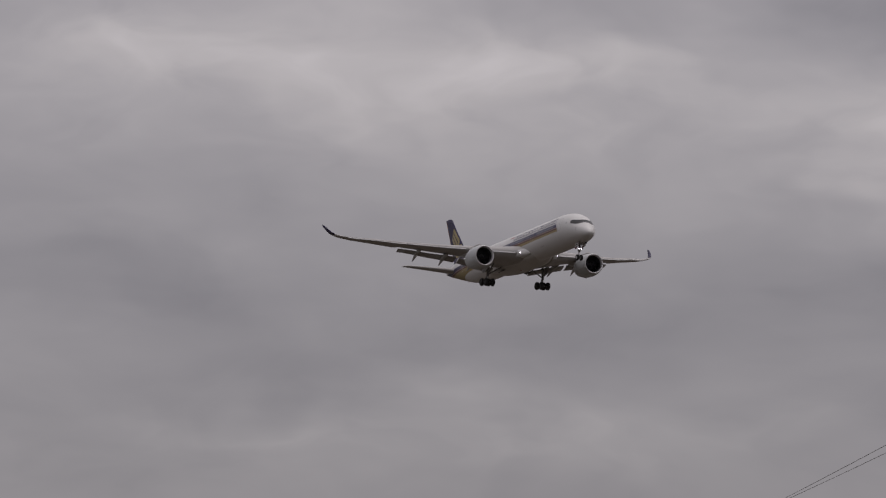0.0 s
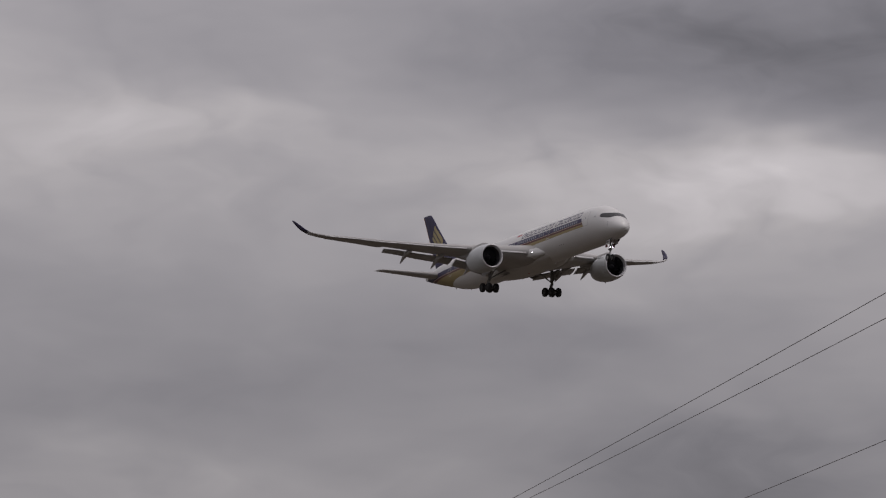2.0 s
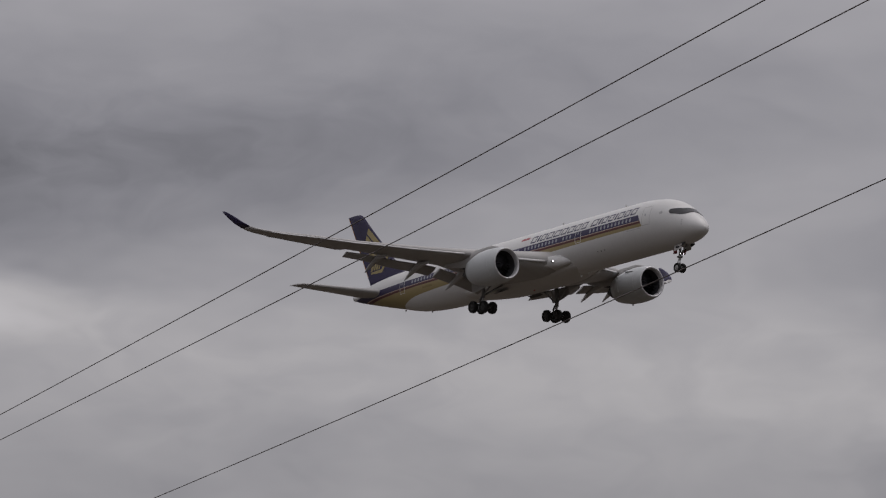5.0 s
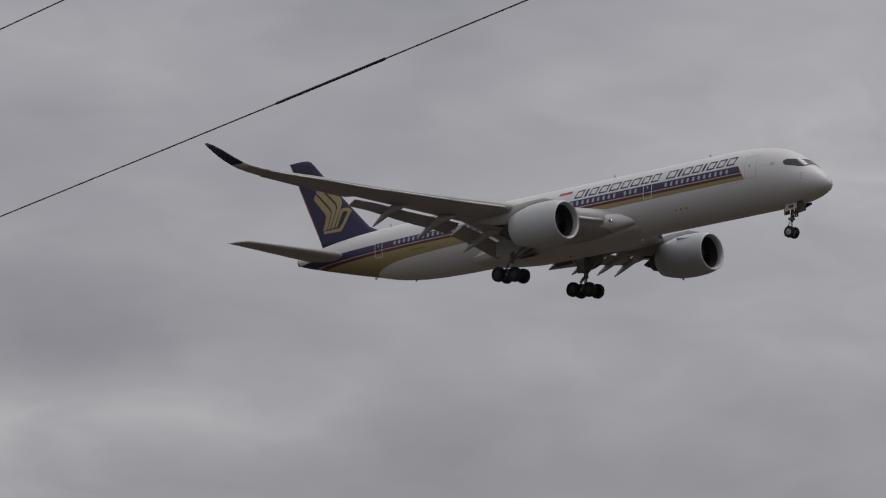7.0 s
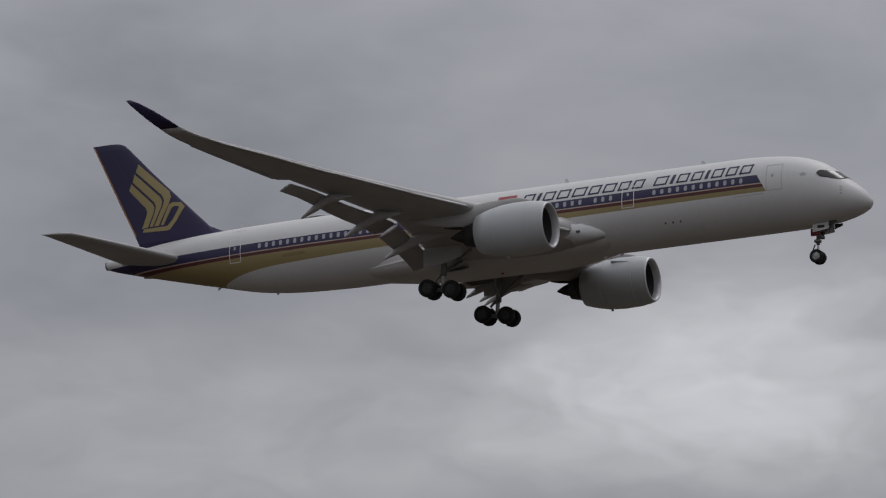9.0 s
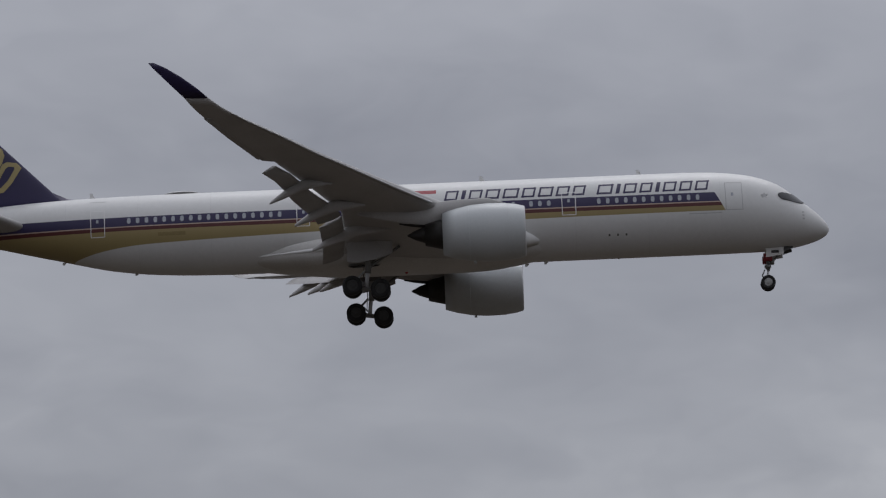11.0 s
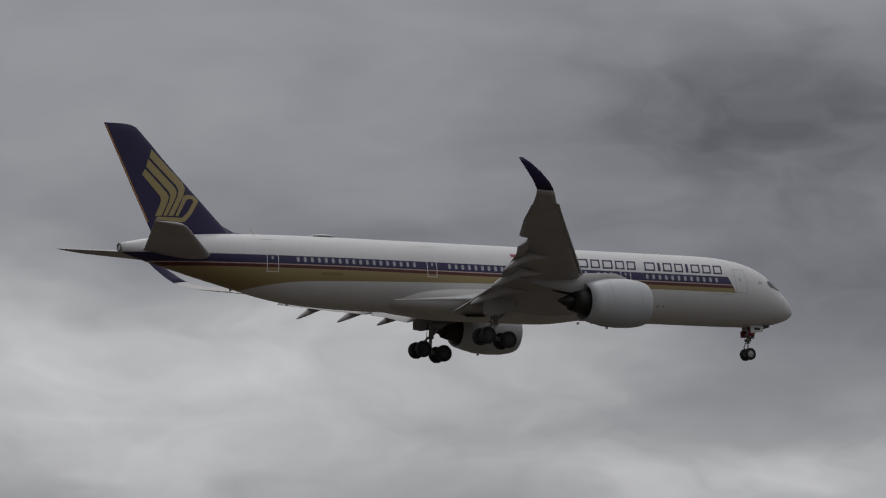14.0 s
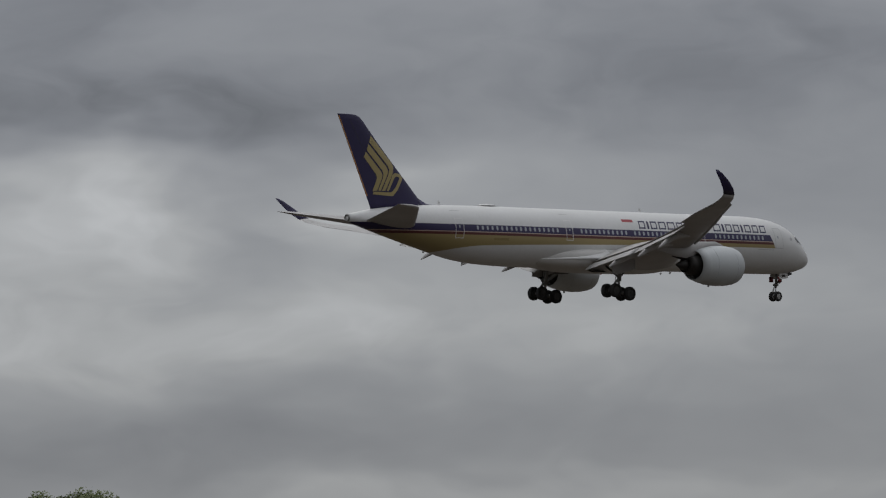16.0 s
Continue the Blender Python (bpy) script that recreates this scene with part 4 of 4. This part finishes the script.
def build_airliner():
    plane = tagged(new("airliner"), "white twin-engine airliner with navy tail, gear down, flying over", "airplane")
    body = build_fuselage(plane)
    for side in (-1, 1):
        build_wing(plane, side)
        build_engine(plane, side)
        build_main_gear(plane, side)
    build_nose_gear(plane)
    build_tail(plane)
    build_windows(body)
    return plane


# ---- ground ----
def build_ground():
    bm = bmesh.new()
    n, radii = 64, (0.01, 15, 40, 90, 180, 400, 900, 2000, 4400)
    rings = []
    for r in radii:
        rings.append([(r * math.cos(k * 2 * math.pi / n), r * math.sin(k * 2 * math.pi / n), 0.0 if r < 20 else 0.25 * noise.noise((r * math.cos(k * 2 * math.pi / n) / 60, r * math.sin(k * 2 * math.pi / n) / 60, 0))) for k in range(n)])
    loft(rings, bm, caps=False)
    g = part("ground", bm, M_GRASS, None)
    tagged(g, "flat dry grass field reaching the horizon", "ground", kind="structure")


LINE_AZ = radians(160)
ALONG = Vector((math.cos(LINE_AZ), math.sin(LINE_AZ), 0))
ACROSS = Vector((math.sin(LINE_AZ), -math.cos(LINE_AZ), 0))
# distance beside the eye, and height above the eye as a + b u + c u^2 along the run
WIRES = [(14.0, 8.149, -0.00518, 0.0000545), (14.6, 7.997, -0.00465, 0.0000780), (16.0, 7.694, -0.02305, 0.0001716)]
U0, U1 = -26.0, 135.0


def wire_point(w, u):
    d, a, b, c = w
    return ALONG * u + ACROSS * d + Vector((0, 0, EYE + a + b * u + c * u * u))


def run(points, r, n=6):
    rings = []
    for i, p in enumerate(points):
        t = (points[min(i + 1, len(points) - 1)] - points[max(i - 1, 0)]).normalized()
        a = t.cross(Vector((0, 0, 1))).normalized()
        b = a.cross(t)
        rings.append([p + r * (math.cos(k * 2 * math.pi / n) * a + math.sin(k * 2 * math.pi / n) * b) for k in range(n)])
    return loft(rings)


def build_wires():
    for i, w in enumerate(WIRES):
        pts = [wire_point(w, U0 + (U1 - U0) * k / 90) for k in range(91)]
        ob = part("power_line", run(pts, 0.0054), M_WIRE, None)
        tagged(ob, "thin dark overhead power line strung between poles", "power line", group="overhead power lines")
        if i == 2:
            part("sleeve", run([wire_point(w, 29.7 + 1.7 * k / 6) for k in range(7)], 0.0105), M_SLEEVE, ob, "black splice sleeve")
    for u in (U0, U1):
        foot = ALONG * u + ACROSS * 15.0
        tops = [wire_point(w, u) for w in WIRES]
        zt = min(p.z for p in tops) - 0.3
        pole = part("utility_pole", tube((foot.x, foot.y, -0.5), (foot.x, foot.y, max(p.z for p in tops) + 0.2), 0.17, 0.12, 16), M_WOOD, None)
        tagged(pole, "weathered grey timber utility pole with a crossarm", "utility pole", group="utility poles")
        a, b = foot - ACROSS * 1.3, foot + ACROSS * 1.5
        part("crossarm", tube((a.x, a.y, zt), (b.x, b.y, zt), 0.07, 0.07, 8), M_WOOD, pole)
        for p in tops:
            part("insulator", tube((p.x, p.y, zt), (p.x, p.y, p.z), 0.06, 0.045, 10), M_CERAMIC, pole, "brown ceramic insulator")


def build_tree(x, y, height, spread, seed):
    rng = random.Random(seed)
    base = Vector((x, y, -0.1))
    tree = tagged(new("tree"), "bushy olive-green tree on the grass field", "tree", group="field trees")
    tree.location = base
    bm = tube((0, 0, 0), (0.1, 0.05, height * 0.45), 0.22, 0.15, 10)
    limbs = []
    for k in range(9):
        a = k * 2.4 + rng.random()
        z = height * (0.3 + 0.05 * k * 0.8)
        tip = Vector((spread * 0.62 * math.cos(a) * rng.uniform(0.5, 1), spread * 0.62 * math.sin(a) * rng.uniform(0.5, 1), min(height * 0.9, z + height * rng.uniform(0.2, 0.4))))
        tube((0.05, 0.02, z), tip, 0.09, 0.03, 7, bm)
        limbs.append(tip)
    part("trunk", bm, M_BARK, tree)
    verts, faces = [], []
    clumps = []
    for k in range(110):
        a, t = rng.uniform(0, 6.283), rng.random() ** 0.35
        out = spread * math.sqrt(rng.random())
        r = rng.uniform(0.30, 0.6)
        roof = height - r - 0.42 * out * out / spread - 0.12 * rng.random()
        clumps.append((Vector((out * math.cos(a), out * math.sin(a), height * 0.42 + (roof - height * 0.42) * math.sqrt(t))), r))
    clumps.append((Vector((0, 0, height - 0.55)), 0.55))
    for c, r in clumps:
        for _ in range(1400):
            d = Vector((rng.gauss(0, 1), rng.gauss(0, 1), rng.gauss(0, 0.8)))
            d = d.normalized() * r * rng.uniform(0.3, 0.95)
            p = c + d
            u = Vector((rng.gauss(0, 1), rng.gauss(0, 1), rng.gauss(0, 1))).normalized()
            v = u.orthogonal().normalized()
            ln, wd = rng.uniform(0.04, 0.065), rng.uniform(0.025, 0.036)
            i = len(verts)
            verts += [p - u * ln, p + v * wd, p + u * ln, p - v * wd]
            faces.append((i, i + 1, i + 2, i + 3))
    me = bpy.data.meshes.new("crown")
    me.from_pydata([tuple(v) for v in verts], [], faces)
    me.materials.append(M_LEAF)
    crown = new("crown", me)
    crown.parent = tree
    crown["kind"] = "stuff"


build_ground()
build_wires()
for az, el, dist, spread, seed in ((50.36, 2.69, 140.0, 1.8, 3), (50.91, 2.645, 147.0, 1.25, 8)):
    build_tree(dist * math.cos(radians(az)), dist * math.sin(radians(az)), EYE + dist * math.tan(radians(el)), spread, seed)
airliner = build_airliner()


def motions():
    walk(airliner, [
        (0, pose(-761.41, 346.83, EYE + 106.89, -0.985, -3.011, -0.958)),
        (0.5, pose(-725.06, 346.83, EYE + 105.04, -0.862, -2.969, -0.959)),
        (1, pose(-688.73, 346.83, EYE + 103.20, -0.771, -2.927, -0.960)),
        (1.5, pose(-652.42, 346.83, EYE + 101.36, -0.603, -2.885, -0.962)),
        (2, pose(-616.15, 346.83, EYE + 99.51, -0.585, -2.843, -0.962)),
        (2.5, pose(-579.91, 346.83, EYE + 97.67, -0.498, -2.800, -0.962)),
        (3, pose(-543.69, 346.83, EYE + 95.84, -0.491, -2.758, -0.963)),
        (3.5, pose(-507.50, 346.82, EYE + 94.00, 0.196, -2.716, -0.968)),
        (4, pose(-471.34, 346.82, EYE + 92.16, -0.222, -2.674, -0.965)),
        (5, pose(-399.11, 346.83, EYE + 88.50, -0.662, -2.590, -0.961)),
        (6, pose(-326.99, 346.83, EYE + 84.84, -1.159, -2.505, -0.957)),
        (6.5, pose(-290.97, 346.84, EYE + 83.01, -1.417, -2.463, -0.955)),
        (7, pose(-254.98, 346.83, EYE + 81.19, -0.803, -2.421, -0.960)),
        (7.5, pose(-219.02, 346.83, EYE + 79.36, -1.026, -2.379, -0.958)),
        (8, pose(-183.08, 346.83, EYE + 77.54, -1.193, -2.337, -0.957)),
        (8.5, pose(-147.18, 346.84, EYE + 75.72, -1.618, -2.294, -0.953)),
        (9, pose(-111.30, 346.84, EYE + 73.90, -2.006, -2.252, -0.950)),
        (10, pose(-39.64, 346.84, EYE + 70.27, -1.688, -2.168, -0.952)),
        (11, pose(31.92, 346.83, EYE + 66.55, -0.85, -1.96, -0.956)),
        (11.5, pose(67.65, 346.83, EYE + 64.71, -0.55, -1.87, -0.959)),
        (12, pose(103.36, 346.82, EYE + 62.92, -0.10, -1.86, -0.964)),
        (12.5, pose(139.04, 346.83, EYE + 61.14, -0.20, -1.86, -0.962)),
        (13, pose(174.69, 346.83, EYE + 59.39, -0.90, -1.915, -0.958)),
        (13.5, pose(210.31, 346.83, EYE + 57.59, -0.78, -1.873, -0.959)),
        (14, pose(245.90, 346.83, EYE + 55.79, -0.42, -1.831, -0.962)),
        (14.5, pose(281.46, 346.82, EYE + 53.98, -0.05, -1.789, -0.966)),
        (15, pose(317.00, 346.81, EYE + 52.16, 0.66, -1.747, -0.972)),
        (15.5, pose(352.51, 346.80, EYE + 50.34, 1.66, -1.704, -0.981)),
        (16, pose(387.99, 346.79, EYE + 48.51, 2.58, -1.662, -0.989)),
    ])


motions()
